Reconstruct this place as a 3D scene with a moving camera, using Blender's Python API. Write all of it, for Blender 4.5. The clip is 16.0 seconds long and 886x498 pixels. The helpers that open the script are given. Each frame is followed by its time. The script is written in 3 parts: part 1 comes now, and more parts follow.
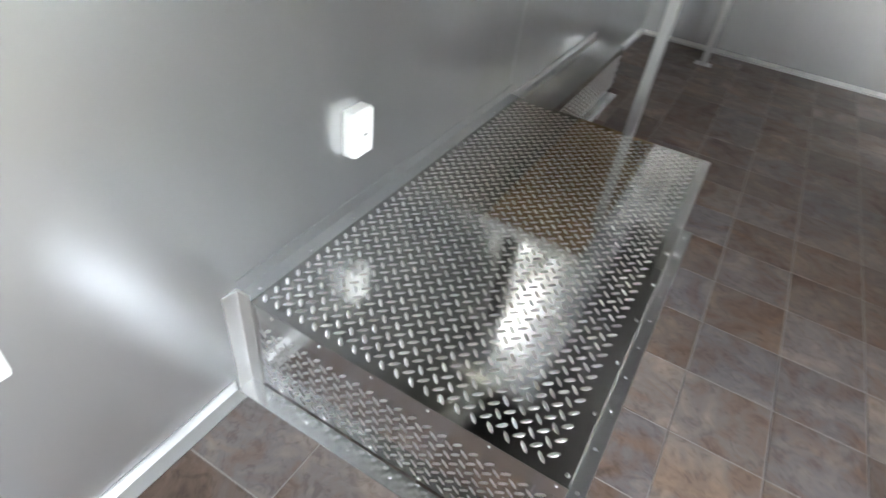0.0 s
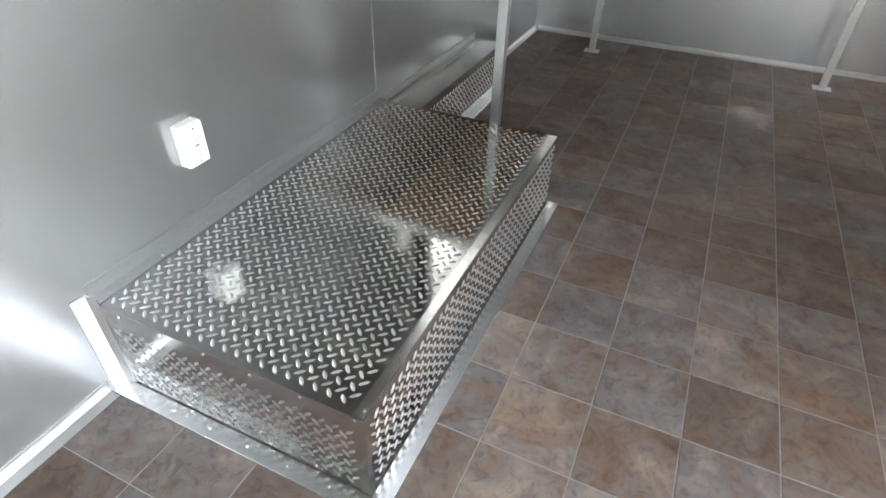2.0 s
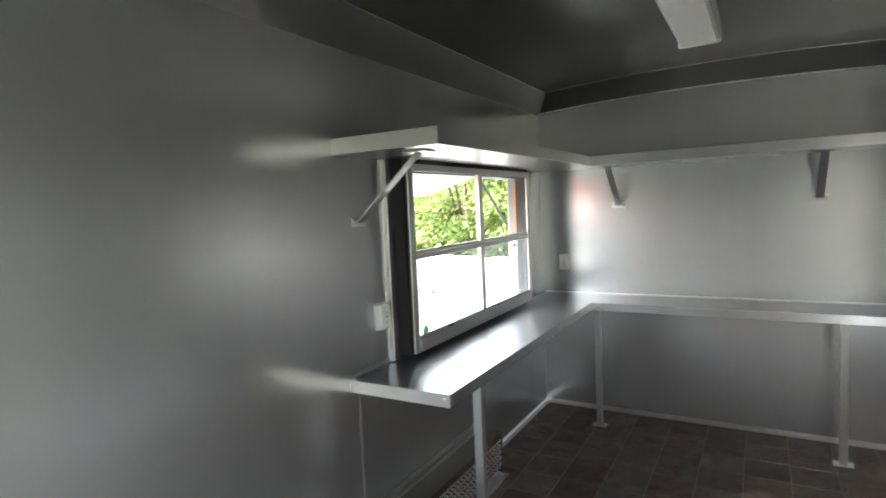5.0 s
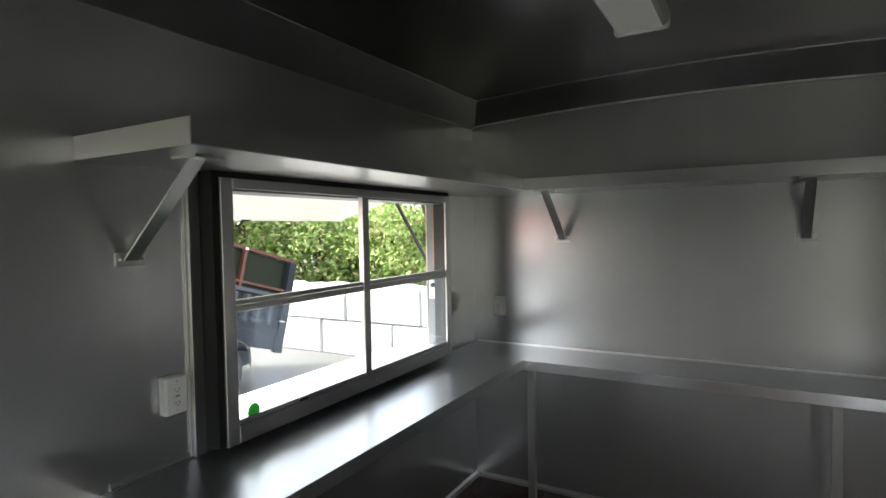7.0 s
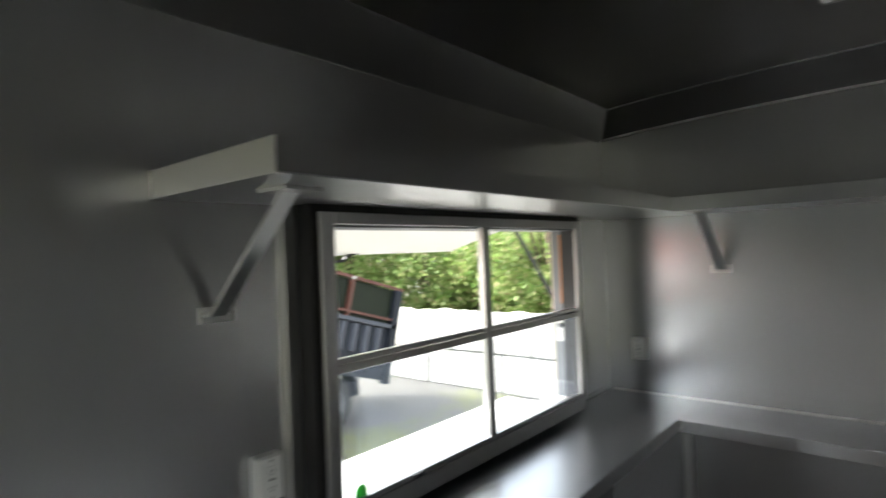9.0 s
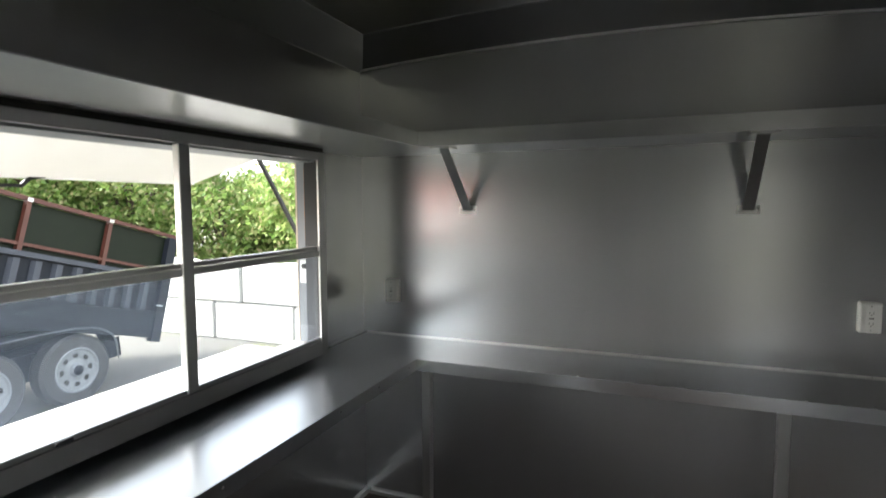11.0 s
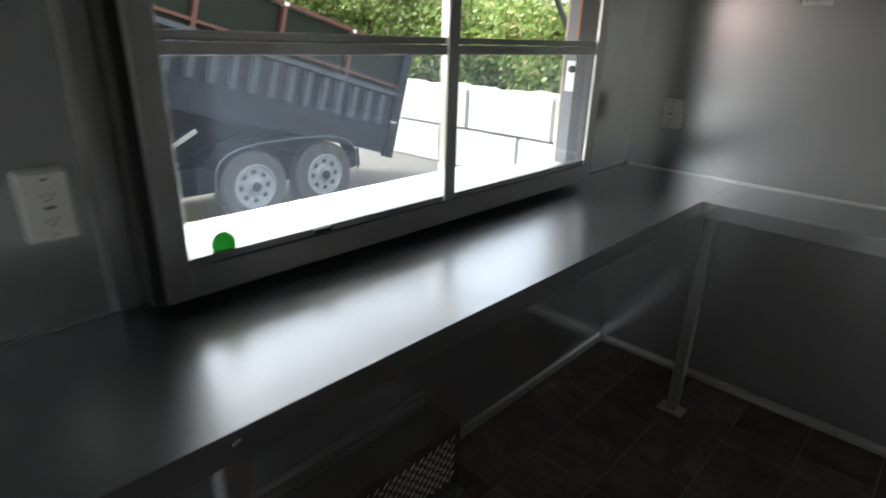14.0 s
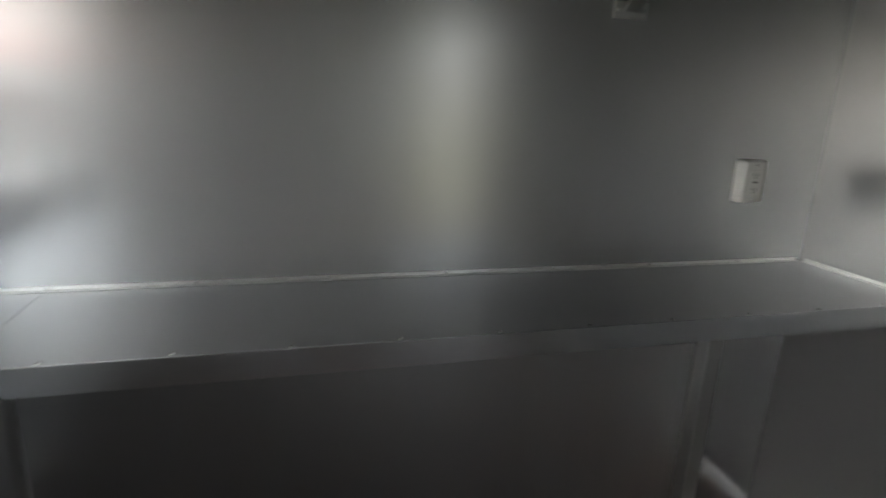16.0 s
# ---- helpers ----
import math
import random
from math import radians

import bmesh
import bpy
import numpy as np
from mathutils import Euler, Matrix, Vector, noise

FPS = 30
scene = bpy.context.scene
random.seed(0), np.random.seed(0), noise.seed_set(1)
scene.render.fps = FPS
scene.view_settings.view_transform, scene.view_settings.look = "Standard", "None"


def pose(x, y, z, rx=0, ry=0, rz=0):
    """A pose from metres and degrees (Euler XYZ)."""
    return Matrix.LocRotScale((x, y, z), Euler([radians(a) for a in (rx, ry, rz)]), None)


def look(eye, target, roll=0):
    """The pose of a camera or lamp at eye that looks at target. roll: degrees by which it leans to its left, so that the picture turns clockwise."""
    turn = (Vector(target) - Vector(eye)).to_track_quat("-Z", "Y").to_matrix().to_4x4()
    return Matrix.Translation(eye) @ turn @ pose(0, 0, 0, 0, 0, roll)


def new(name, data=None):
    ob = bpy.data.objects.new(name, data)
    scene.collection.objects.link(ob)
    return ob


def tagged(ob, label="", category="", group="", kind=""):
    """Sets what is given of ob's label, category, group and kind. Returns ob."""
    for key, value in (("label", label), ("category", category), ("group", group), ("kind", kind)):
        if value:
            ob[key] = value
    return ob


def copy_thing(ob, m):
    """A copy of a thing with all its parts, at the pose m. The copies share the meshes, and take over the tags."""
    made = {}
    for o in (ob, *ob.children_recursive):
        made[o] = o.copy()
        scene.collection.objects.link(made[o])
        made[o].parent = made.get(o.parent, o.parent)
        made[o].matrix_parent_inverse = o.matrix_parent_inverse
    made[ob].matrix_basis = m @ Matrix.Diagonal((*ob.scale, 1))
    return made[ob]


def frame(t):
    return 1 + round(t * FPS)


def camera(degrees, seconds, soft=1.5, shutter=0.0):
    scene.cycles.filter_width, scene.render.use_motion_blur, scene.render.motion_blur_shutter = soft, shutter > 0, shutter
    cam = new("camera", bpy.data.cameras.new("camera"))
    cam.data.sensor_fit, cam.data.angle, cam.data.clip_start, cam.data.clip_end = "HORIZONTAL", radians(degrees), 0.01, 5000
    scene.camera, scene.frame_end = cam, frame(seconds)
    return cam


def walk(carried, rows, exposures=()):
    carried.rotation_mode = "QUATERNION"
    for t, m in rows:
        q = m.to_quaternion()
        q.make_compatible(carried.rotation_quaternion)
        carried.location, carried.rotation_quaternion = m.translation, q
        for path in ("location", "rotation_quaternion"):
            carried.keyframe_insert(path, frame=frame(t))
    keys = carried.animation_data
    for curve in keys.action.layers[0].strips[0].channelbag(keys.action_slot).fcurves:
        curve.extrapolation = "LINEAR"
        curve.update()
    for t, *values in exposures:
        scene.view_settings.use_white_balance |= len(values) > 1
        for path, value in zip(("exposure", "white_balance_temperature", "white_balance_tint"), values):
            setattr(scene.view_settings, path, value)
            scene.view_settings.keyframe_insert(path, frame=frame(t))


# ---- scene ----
cam = camera(77.5, 16.0, soft=1.5, shutter=0.5)
PATH = [
    (0, (0.572, 0.431, 1.199), (-0.103, 1.819, -0.073), 7.8),
    (0.5, (0.598, 0.387, 1.226), (0.142, 1.88, -0.024), 4.2),
    (1, (0.641, 0.363, 1.225), (0.26, 1.865, -0.04), 1.6),
    (1.5, (0.786, 0.425, 1.211), (0.325, 1.894, -0.066), -3.3),
    (2, (1.009, 0.455, 1.247), (0.362, 1.898, 0.022), 1.5),
    (2.5, (1.1, 0.422, 1.302), (0.295, 1.871, 0.184), -2.2),
    (3, (1.265, 0.387, 1.378), (0.327, 1.92, 0.5), -1.9),
    (3.5, (1.431, 0.363, 1.537), (0.206, 1.863, 1.038), -1.6),
    (4, (1.474, 0.318, 1.622), (0.242, 1.885, 1.457), -1.5),
    (4.5, (1.384, 0.353, 1.629), (0.23, 1.981, 1.488), -2.4),
    (5, (1.329, 0.557, 1.625), (0.329, 2.282, 1.468), -2.6),
    (5.2, (1.344, 0.683, 1.626), (0.366, 2.426, 1.547), -1.2),
    (7.3, (1.444, 1.55, 1.646), (0.443, 3.28, 1.575), -0.9),
    (7.5, (1.435, 1.577, 1.645), (0.363, 3.264, 1.578), -2.2),
    (8, (1.415, 1.607, 1.633), (0.112, 3.123, 1.588), -2.9),
    (8.5, (1.275, 1.655, 1.656), (-0.217, 2.987, 1.639), -4.1),
    (9, (1.131, 1.773, 1.701), (-0.16, 3.301, 1.716), -2.2),
    (9.5, (1.185, 1.928, 1.712), (0.358, 3.749, 1.719), -1.3),
    (9.7, (1.249, 1.993, 1.708), (0.543, 3.864, 1.718), -0.5),
    (11.8, (1.326, 2.153, 1.517), (0.462, 3.909, 1.104), 1.6),
    (12, (1.276, 2.1, 1.502), (0.303, 3.776, 1.009), 2.7),
    (12.5, (1.171, 1.979, 1.471), (0.006, 3.496, 0.885), 2.2),
    (13, (1.098, 1.964, 1.442), (-0.134, 3.379, 0.75), 1.9),
    (13.5, (1.0, 2.122, 1.406), (-0.307, 3.429, 0.643), 2.6),
    (14, (0.92, 2.377, 1.417), (-0.355, 3.739, 0.697), 1.8),
    (14.5, (0.804, 2.67, 1.411), (-0.21, 4.256, 0.736), 2.2),
    (15, (0.757, 2.962, 1.394), (0.27, 4.798, 0.769), 0.7),
    (15.5, (0.849, 3.257, 1.347), (0.848, 5.18, 0.799), 1.9),
    (16, (0.834, 3.434, 1.334), (1.336, 5.3, 0.819), 2.3),
]
EXPOSURES = [(0, 5.3), (2.2, 5.3), (2.6, 5.05), (3.0, 4.85), (3.6, 4.5), (4.2, 4.35), (5, 4.22), (7.4, 3.05), (9.5, 3.1), (12, 3.0), (13, 2.82), (14, 2.6), (15, 2.4), (15.5, 2.35), (16, 2.8)]
walk(cam, [(t, look(eye, target, roll)) for t, eye, target, roll in PATH], EXPOSURES)

# ---------- world and light ----------
world = bpy.data.worlds.new("world")
scene.world = world
world.use_nodes = True
wn = world.node_tree.nodes
sky = wn.new("ShaderNodeTexSky")
sky.sky_type = 'NISHITA'
sky.sun_disc = False
sky.sun_elevation = math.radians(39)
sky.sun_rotation = math.radians(240)
sky.dust_density = 4.0
sky.air_density = 1.2
haze = wn.new("ShaderNodeHueSaturation")
haze.inputs["Saturation"].default_value = 0.30
world.node_tree.links.new(sky.outputs[0], haze.inputs["Color"])
world.node_tree.links.new(haze.outputs[0], wn["Background"].inputs[0])
wn["Background"].inputs[1].default_value = 0.15

sun_data = bpy.data.lights.new("sun", 'SUN')
sun_data.energy = 1.4
sun_data.angle = math.radians(8)
sun_data.color = (1.0, 0.965, 0.92)
sun = new("sun", sun_data)
sun.matrix_world = look((-5.5, -3.2, 5.2), (0, 0, 0))

# ---------- mesh helpers ----------
rng = random.Random(7)


def finish(bm, name, material, parent=None, label="", bevel=0.0):
    if bevel > 0:
        bmesh.ops.bevel(bm, geom=list(bm.edges), offset=bevel, segments=1, affect='EDGES')
    me = bpy.data.meshes.new(name)
    bm.to_mesh(me)
    bm.free()
    mats = material if isinstance(material, (list, tuple)) else [material]
    for m in mats:
        me.materials.append(m)
    ob = new(name, me)
    ob.parent = parent
    if label:
        ob["label"] = label
    return ob


def part(name, bm, material, parent, label="", bevel=0.0):
    return finish(bm, name, material, parent, label, bevel)


def thing(name, label, category, group="", kind="", at=(0, 0, 0)):
    ob = new(name)
    ob.empty_display_size = 0.1
    ob.location = at
    return tagged(ob, label, category, group, kind)


def add_box(bm, lo, hi, mat=0):
    (x0, y0, z0), (x1, y1, z1) = lo, hi
    v = [bm.verts.new(p) for p in ((x0, y0, z0), (x1, y0, z0), (x1, y1, z0), (x0, y1, z0),
                                   (x0, y0, z1), (x1, y0, z1), (x1, y1, z1), (x0, y1, z1))]
    for q in ((3, 2, 1, 0), (4, 5, 6, 7), (0, 1, 5, 4), (1, 2, 6, 5), (2, 3, 7, 6), (3, 0, 4, 7)):
        f = bm.faces.new([v[i] for i in q])
        f.material_index = mat
    return v


def box(lo, hi):
    bm = bmesh.new()
    add_box(bm, lo, hi)
    return bm


def boxes(*pairs):
    bm = bmesh.new()
    for lo, hi in pairs:
        add_box(bm, lo, hi)
    return bm


def add_prism(bm, outline, axis, a, b):
    """A straight bar whose cross-section is the outline, from a to b along axis 0, 1 or 2."""
    def p(u, v, w):
        c = [u, v]
        c.insert(axis, w)
        return c
    n = len(outline)
    r0 = [bm.verts.new(p(u, v, a)) for u, v in outline]
    r1 = [bm.verts.new(p(u, v, b)) for u, v in outline]
    bm.faces.new(r0)
    bm.faces.new(r1[::-1])
    for i in range(n):
        bm.faces.new((r0[i], r1[i], r1[(i + 1) % n], r0[(i + 1) % n]))
    bmesh.ops.recalc_face_normals(bm, faces=bm.faces)
    return bm


def prism(outline, axis, a, b):
    return add_prism(bmesh.new(), outline, axis, a, b)


def add_bar(bm, a, b, w, h):
    """A square bar from a to b."""
    a, b = Vector(a), Vector(b)
    d = (b - a).normalized()
    up = Vector((0, 0, 1)) if abs(d.z) < 0.95 else Vector((1, 0, 0))
    s = d.cross(up).normalized() * w / 2
    u = s.cross(d).normalized() * h / 2
    r = []
    for c in (a, b):
        r.append([bm.verts.new(c + s * i + u * j) for i, j in ((-1, -1), (1, -1), (1, 1), (-1, 1))])
    bm.faces.new(r[0])
    bm.faces.new(r[1][::-1])
    for i in range(4):
        bm.faces.new((r[0][i], r[1][i], r[1][(i + 1) % 4], r[0][(i + 1) % 4]))
    bmesh.ops.recalc_face_normals(bm, faces=bm.faces)


def bar(a, b, w, h):
    bm = bmesh.new()
    add_bar(bm, a, b, w, h)
    return bm


def add_lathe(bm, profile, centre, axis='X', seg=24):
    """Turns (radius, offset) pairs round an axis through centre."""
    rings = []
    for r, o in profile:
        ring = []
        for i in range(seg):
            t = 2 * math.pi * i / seg
            c, s = r * math.cos(t), r * math.sin(t)
            d = (o, c, s) if axis == 'X' else ((c, o, s) if axis == 'Y' else (c, s, o))
            ring.append(bm.verts.new(Vector(centre) + Vector(d)))
        rings.append(ring)
    for r0, r1 in zip(rings, rings[1:]):
        for i in range(seg):
            bm.faces.new((r0[i], r0[(i + 1) % seg], r1[(i + 1) % seg], r1[i]))
    bm.faces.new(rings[0])
    bm.faces.new(rings[-1][::-1])
    bmesh.ops.recalc_face_normals(bm, faces=bm.faces)


def lathe(profile, centre, axis='X', seg=24):
    bm = bmesh.new()
    add_lathe(bm, profile, centre, axis, seg)
    return bm


# ---------- materials ----------
def mat_base(name):
    m = bpy.data.materials.new(name)
    m.use_nodes = True
    nt = m.node_tree
    return m, nt, nt.nodes["Principled BSDF"]


def noise_fac(nt, scale, detail=4.0, rough=0.55, stretch=None):
    tc = nt.nodes.new("ShaderNodeTexCoord")
    src = tc.outputs["Object"]
    if stretch:
        mp = nt.nodes.new("ShaderNodeMapping")
        mp.inputs["Scale"].default_value = stretch
        nt.links.new(src, mp.inputs[0])
        src = mp.outputs[0]
    n = nt.nodes.new("ShaderNodeTexNoise")
    n.inputs["Scale"].default_value = scale
    n.inputs["Detail"].default_value = detail
    n.inputs["Roughness"].default_value = rough
    nt.links.new(src, n.inputs["Vector"])
    return n.outputs["Fac"]


def ramp(nt, fac, stops):
    r = nt.nodes.new("ShaderNodeValToRGB")
    e = r.color_ramp.elements
    while len(e) < len(stops):
        e.new(0.5)
    for i, (p, c) in enumerate(stops):
        e[i].position = p
        e[i].color = (*c, 1) if len(c) == 3 else c
    nt.links.new(fac, r.inputs[0])
    return r.outputs[0]


def mix(nt, fac, a, b, mode='MIX'):
    m = nt.nodes.new("ShaderNodeMix")
    m.data_type = 'RGBA'
    m.blend_type = mode
    for sock, v in ((m.inputs[0], fac), (m.inputs[6], a), (m.inputs[7], b)):
        if isinstance(v, (int, float)):
            sock.default_value = v
        elif isinstance(v, tuple):
            sock.default_value = (*v, 1)
        else:
            nt.links.new(v, sock)
    return m.outputs[2]


def to_range(nt, fac, lo, hi):
    m = nt.nodes.new("ShaderNodeMapRange")
    m.inputs[3].default_value = lo
    m.inputs[4].default_value = hi
    nt.links.new(fac, m.inputs[0])
    return m.outputs[0]


def bump(nt, bsdf, fac, strength, dist=0.002):
    b = nt.nodes.new("ShaderNodeBump")
    b.inputs["Strength"].default_value = strength
    b.inputs["Distance"].default_value = dist
    nt.links.new(fac, b.inputs["Height"])
    nt.links.new(b.outputs[0], bsdf.inputs["Normal"])


def metal(name, colour, rough, spread=0.06, grain=None, bumpy=0.0, aniso=0.0, tangent='Z'):
    m, nt, b = mat_base(name)
    b.inputs["Metallic"].default_value = 1.0
    big = noise_fac(nt, 1.7, 3.0)
    fine = noise_fac(nt, 14.0, 2.0, 0.5, grain)
    c = mix(nt, big, tuple(v * 0.9 for v in colour), tuple(min(1, v * 1.06) for v in colour))
    nt.links.new(c, b.inputs["Base Color"])
    nt.links.new(to_range(nt, fine, rough - spread, rough + spread), b.inputs["Roughness"])
    if bumpy:
        bump(nt, b, fine, bumpy, 0.001)
    if aniso:
        b.inputs["Anisotropic"].default_value = aniso
        t = nt.nodes.new("ShaderNodeTangent")
        t.direction_type = 'RADIAL'
        t.axis = tangent
        nt.links.new(t.outputs[0], b.inputs["Tangent"])
    return m


def plain(name, colour, rough=0.6, var=0.12, scale=6.0, bumpy=0.0, coat=0.0):
    m, nt, b = mat_base(name)
    big = noise_fac(nt, scale, 5.0)
    fine = noise_fac(nt, scale * 18, 3.0)
    c = mix(nt, big, tuple(v * (1 - var) for v in colour), tuple(min(1.0, v * (1 + var)) for v in colour))
    c = mix(nt, 0.25, c, mix(nt, fine, tuple(v * (1 - var * 1.5) for v in colour), tuple(min(1.0, v * (1 + var)) for v in colour)))
    nt.links.new(c, b.inputs["Base Color"])
    nt.links.new(to_range(nt, fine, rough * 0.85, min(1.0, rough * 1.15)), b.inputs["Roughness"])
    b.inputs["Coat Weight"].default_value = coat
    if bumpy:
        bump(nt, b, fine, bumpy)
    return m


def sheet_wall(name, colour, r0, r1, share):
    """Mill-finish sheet: a clear reflection under a broad satin one, with faint rolled streaks."""
    m, nt, b = mat_base(name)
    b.inputs["Metallic"].default_value = 1.0
    big = noise_fac(nt, 0.9, 3.0)
    c = mix(nt, big, tuple(v * 0.95 for v in colour), tuple(min(1, v * 1.04) for v in colour))
    nt.links.new(c, b.inputs["Base Color"])
    nt.links.new(to_range(nt, noise_fac(nt, 2.5, 3.0), r0 - 0.012, r0 + 0.012), b.inputs["Roughness"])
    satin = nt.nodes.new("ShaderNodeBsdfPrincipled")
    satin.inputs["Metallic"].default_value = 1.0
    satin.inputs["Roughness"].default_value = r1
    nt.links.new(c, satin.inputs["Base Color"])
    mx = nt.nodes.new("ShaderNodeMixShader")
    streak = noise_fac(nt, 1.5, 2.0, 0.5, (4.0, 4.0, 0.3))
    nt.links.new(to_range(nt, streak, share - 0.02, share + 0.02), mx.inputs[0])
    nt.links.new(b.outputs[0], mx.inputs[1])
    nt.links.new(satin.outputs[0], mx.inputs[2])
    nt.links.new(mx.outputs[0], nt.nodes["Material Output"].inputs[0])
    return m


M_wall = sheet_wall("mill_finish_wall", (0.66, 0.664, 0.670), 0.245, 0.54, 0.31)
# East wall sheet, darkened and roughened to hold down light bouncing inside.
M_wall_east = sheet_wall("darkened_wall_sheet", (0.50, 0.502, 0.506), 0.34, 0.56, 0.35)
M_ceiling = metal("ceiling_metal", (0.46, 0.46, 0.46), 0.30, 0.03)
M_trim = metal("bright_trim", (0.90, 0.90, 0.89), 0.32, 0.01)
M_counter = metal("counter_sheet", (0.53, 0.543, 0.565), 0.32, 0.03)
M_tread = metal("tread_plate", (0.70, 0.70, 0.695), 0.085, 0.012)
# Paler than the plate it is pressed from, to paint the marks' glints.
M_mark = metal("tread_mark_glint", (0.97, 0.97, 0.96), 0.31, 0.02)
M_fold = metal("folded_plate", (0.70, 0.70, 0.69), 0.19, 0.02)
M_flange = metal("floor_flange_metal", (0.72, 0.725, 0.73), 0.21, 0.02)
M_edge = metal("edge_angle", (0.62, 0.62, 0.615), 0.34, 0.03)
M_frame = metal("window_aluminium", (0.54, 0.54, 0.54), 0.32, 0.04)
M_steel = metal("post_steel", (0.66, 0.66, 0.65), 0.36, 0.05)
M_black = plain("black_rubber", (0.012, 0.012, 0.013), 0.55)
M_white = plain("white_plastic", (0.80, 0.80, 0.78), 0.38, 0.03)
M_slot = plain("socket_slots", (0.16, 0.16, 0.155), 0.5)
M_green = plain("green_sticker", (0.02, 0.34, 0.03), 0.5, 0.1)
M_green.node_tree.nodes["Principled BSDF"].inputs["Transmission Weight"].default_value = 0.45
M_lampw = plain("lamp_diffuser", (0.82, 0.82, 0.80), 0.35, 0.03)
M_whitepaint = plain("white_panel_paint", (0.80, 0.80, 0.79), 0.35, 0.04)
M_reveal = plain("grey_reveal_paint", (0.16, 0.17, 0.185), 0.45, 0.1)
M_orange = plain("orange_strip", (0.42, 0.15, 0.035), 0.45, 0.25, 9.0)
M_cream = plain("cream_trim", (0.58, 0.48, 0.38), 0.5, 0.08)
M_foot = metal("foot_angle", (0.70, 0.70, 0.69), 0.30, 0.005)
# Polished edge, its colour raised to stand in for weak reflected light.
M_apron = metal("polished_apron_lightened", (0.88, 0.89, 0.90), 0.22, 0.02)
M_rivet = metal("rivet_metal", (0.85, 0.85, 0.84), 0.22)

def dusty_glass():
    """Clear pane with a sheen and a thin film of dust."""
    m, nt, b = mat_base("window_glass")
    clear = nt.nodes.new("ShaderNodeBsdfTransparent")
    clear.inputs[0].default_value = (0.93, 0.95, 0.95, 1)
    gloss = nt.nodes.new("ShaderNodeBsdfGlossy")
    gloss.inputs["Roughness"].default_value = 0.02
    dust = nt.nodes.new("ShaderNodeBsdfTranslucent")
    dust.inputs[0].default_value = (0.58, 0.72, 0.95, 1)
    film = nt.nodes.new("ShaderNodeMixShader")
    nt.links.new(to_range(nt, noise_fac(nt, 3.0, 5.0), 0.013, 0.027), film.inputs[0])
    nt.links.new(clear.outputs[0], film.inputs[1])
    nt.links.new(dust.outputs[0], film.inputs[2])
    lw = nt.nodes.new("ShaderNodeLayerWeight")
    pw = nt.nodes.new("ShaderNodeMath")
    pw.operation = 'POWER'
    pw.inputs[1].default_value = 4.0
    nt.links.new(lw.outputs["Facing"], pw.inputs[0])
    sheen = to_range(nt, pw.outputs[0], 0.03, 0.75)
    top = nt.nodes.new("ShaderNodeMixShader")
    nt.links.new(sheen, top.inputs[0])
    nt.links.new(film.outputs[0], top.inputs[1])
    nt.links.new(gloss.outputs[0], top.inputs[2])
    nt.links.new(top.outputs[0], nt.nodes["Material Output"].inputs[0])
    return m


M_glass = dusty_glass()


def vinyl_tile():
    m, nt, b = mat_base("slate_vinyl_tile")
    oi = nt.nodes.new("ShaderNodeObjectInfo")
    tc = nt.nodes.new("ShaderNodeTexCoord")
    off = nt.nodes.new("ShaderNodeVectorMath")
    off.operation = 'MULTIPLY_ADD'
    nt.links.new(oi.outputs["Random"], off.inputs[0])
    off.inputs[1].default_value = (37.0, 61.0, 17.0)
    nt.links.new(tc.outputs["Object"], off.inputs[2])

    def nz(s, d, r=0.6, dist=0.0):
        n = nt.nodes.new("ShaderNodeTexNoise")
        n.inputs["Scale"].default_value = s
        n.inputs["Detail"].default_value = d
        n.inputs["Roughness"].default_value = r
        n.inputs["Distortion"].default_value = dist
        nt.links.new(off.outputs[0], n.inputs["Vector"])
        return n.outputs["Fac"]
    a = ramp(nt, nz(6.5, 6.0, 0.62, 0.8), [(0.28, (0.085, 0.060, 0.048)), (0.42, (0.185, 0.140, 0.115)),
                                           (0.52, (0.19, 0.172, 0.165)), (0.62, (0.255, 0.215, 0.188)), (0.75, (0.33, 0.295, 0.265))])
    tone = ramp(nt, oi.outputs["Random"], [(0.0, (0.70, 0.64, 0.60)), (0.35, (0.99, 0.88, 0.79)), (0.65, (0.88, 0.90, 0.97)), (1.0, (1.18, 1.11, 1.04))])
    c = mix(nt, 1.0, a, tone, 'MULTIPLY')
    c = mix(nt, 1.0, c, (0.77, 0.755, 0.745), 'MULTIPLY')
    rust = ramp(nt, nz(4.5, 4.0, 0.6, 1.0), [(0.56, (0, 0, 0)), (0.68, (1, 1, 1))])
    f = nt.nodes.new("ShaderNodeMath")
    f.operation = 'MULTIPLY'
    f.inputs[1].default_value = 0.35
    nt.links.new(rust, f.inputs[0])
    c = mix(nt, f.outputs[0], c, (0.21, 0.115, 0.06))
    dark = ramp(nt, nz(22.0, 6.0, 0.7, 1.5), [(0.36, (0.62, 0.60, 0.58)), (0.5, (1, 1, 1))])
    c = mix(nt, 0.8, c, dark, 'MULTIPLY')
    nt.links.new(c, b.inputs["Base Color"])
    fine = nz(90.0, 4.0)
    nt.links.new(to_range(nt, fine, 0.42, 0.60), b.inputs["Roughness"])
    b.inputs["Specular IOR Level"].default_value = 0.28
    bump(nt, b, nz(26.0, 6.0, 0.7, 1.0), 0.25, 0.002)
    return m


M_tile = vinyl_tile()
M_grout = plain("pale_grout", (0.27, 0.25, 0.235), 0.7, 0.15, 20)


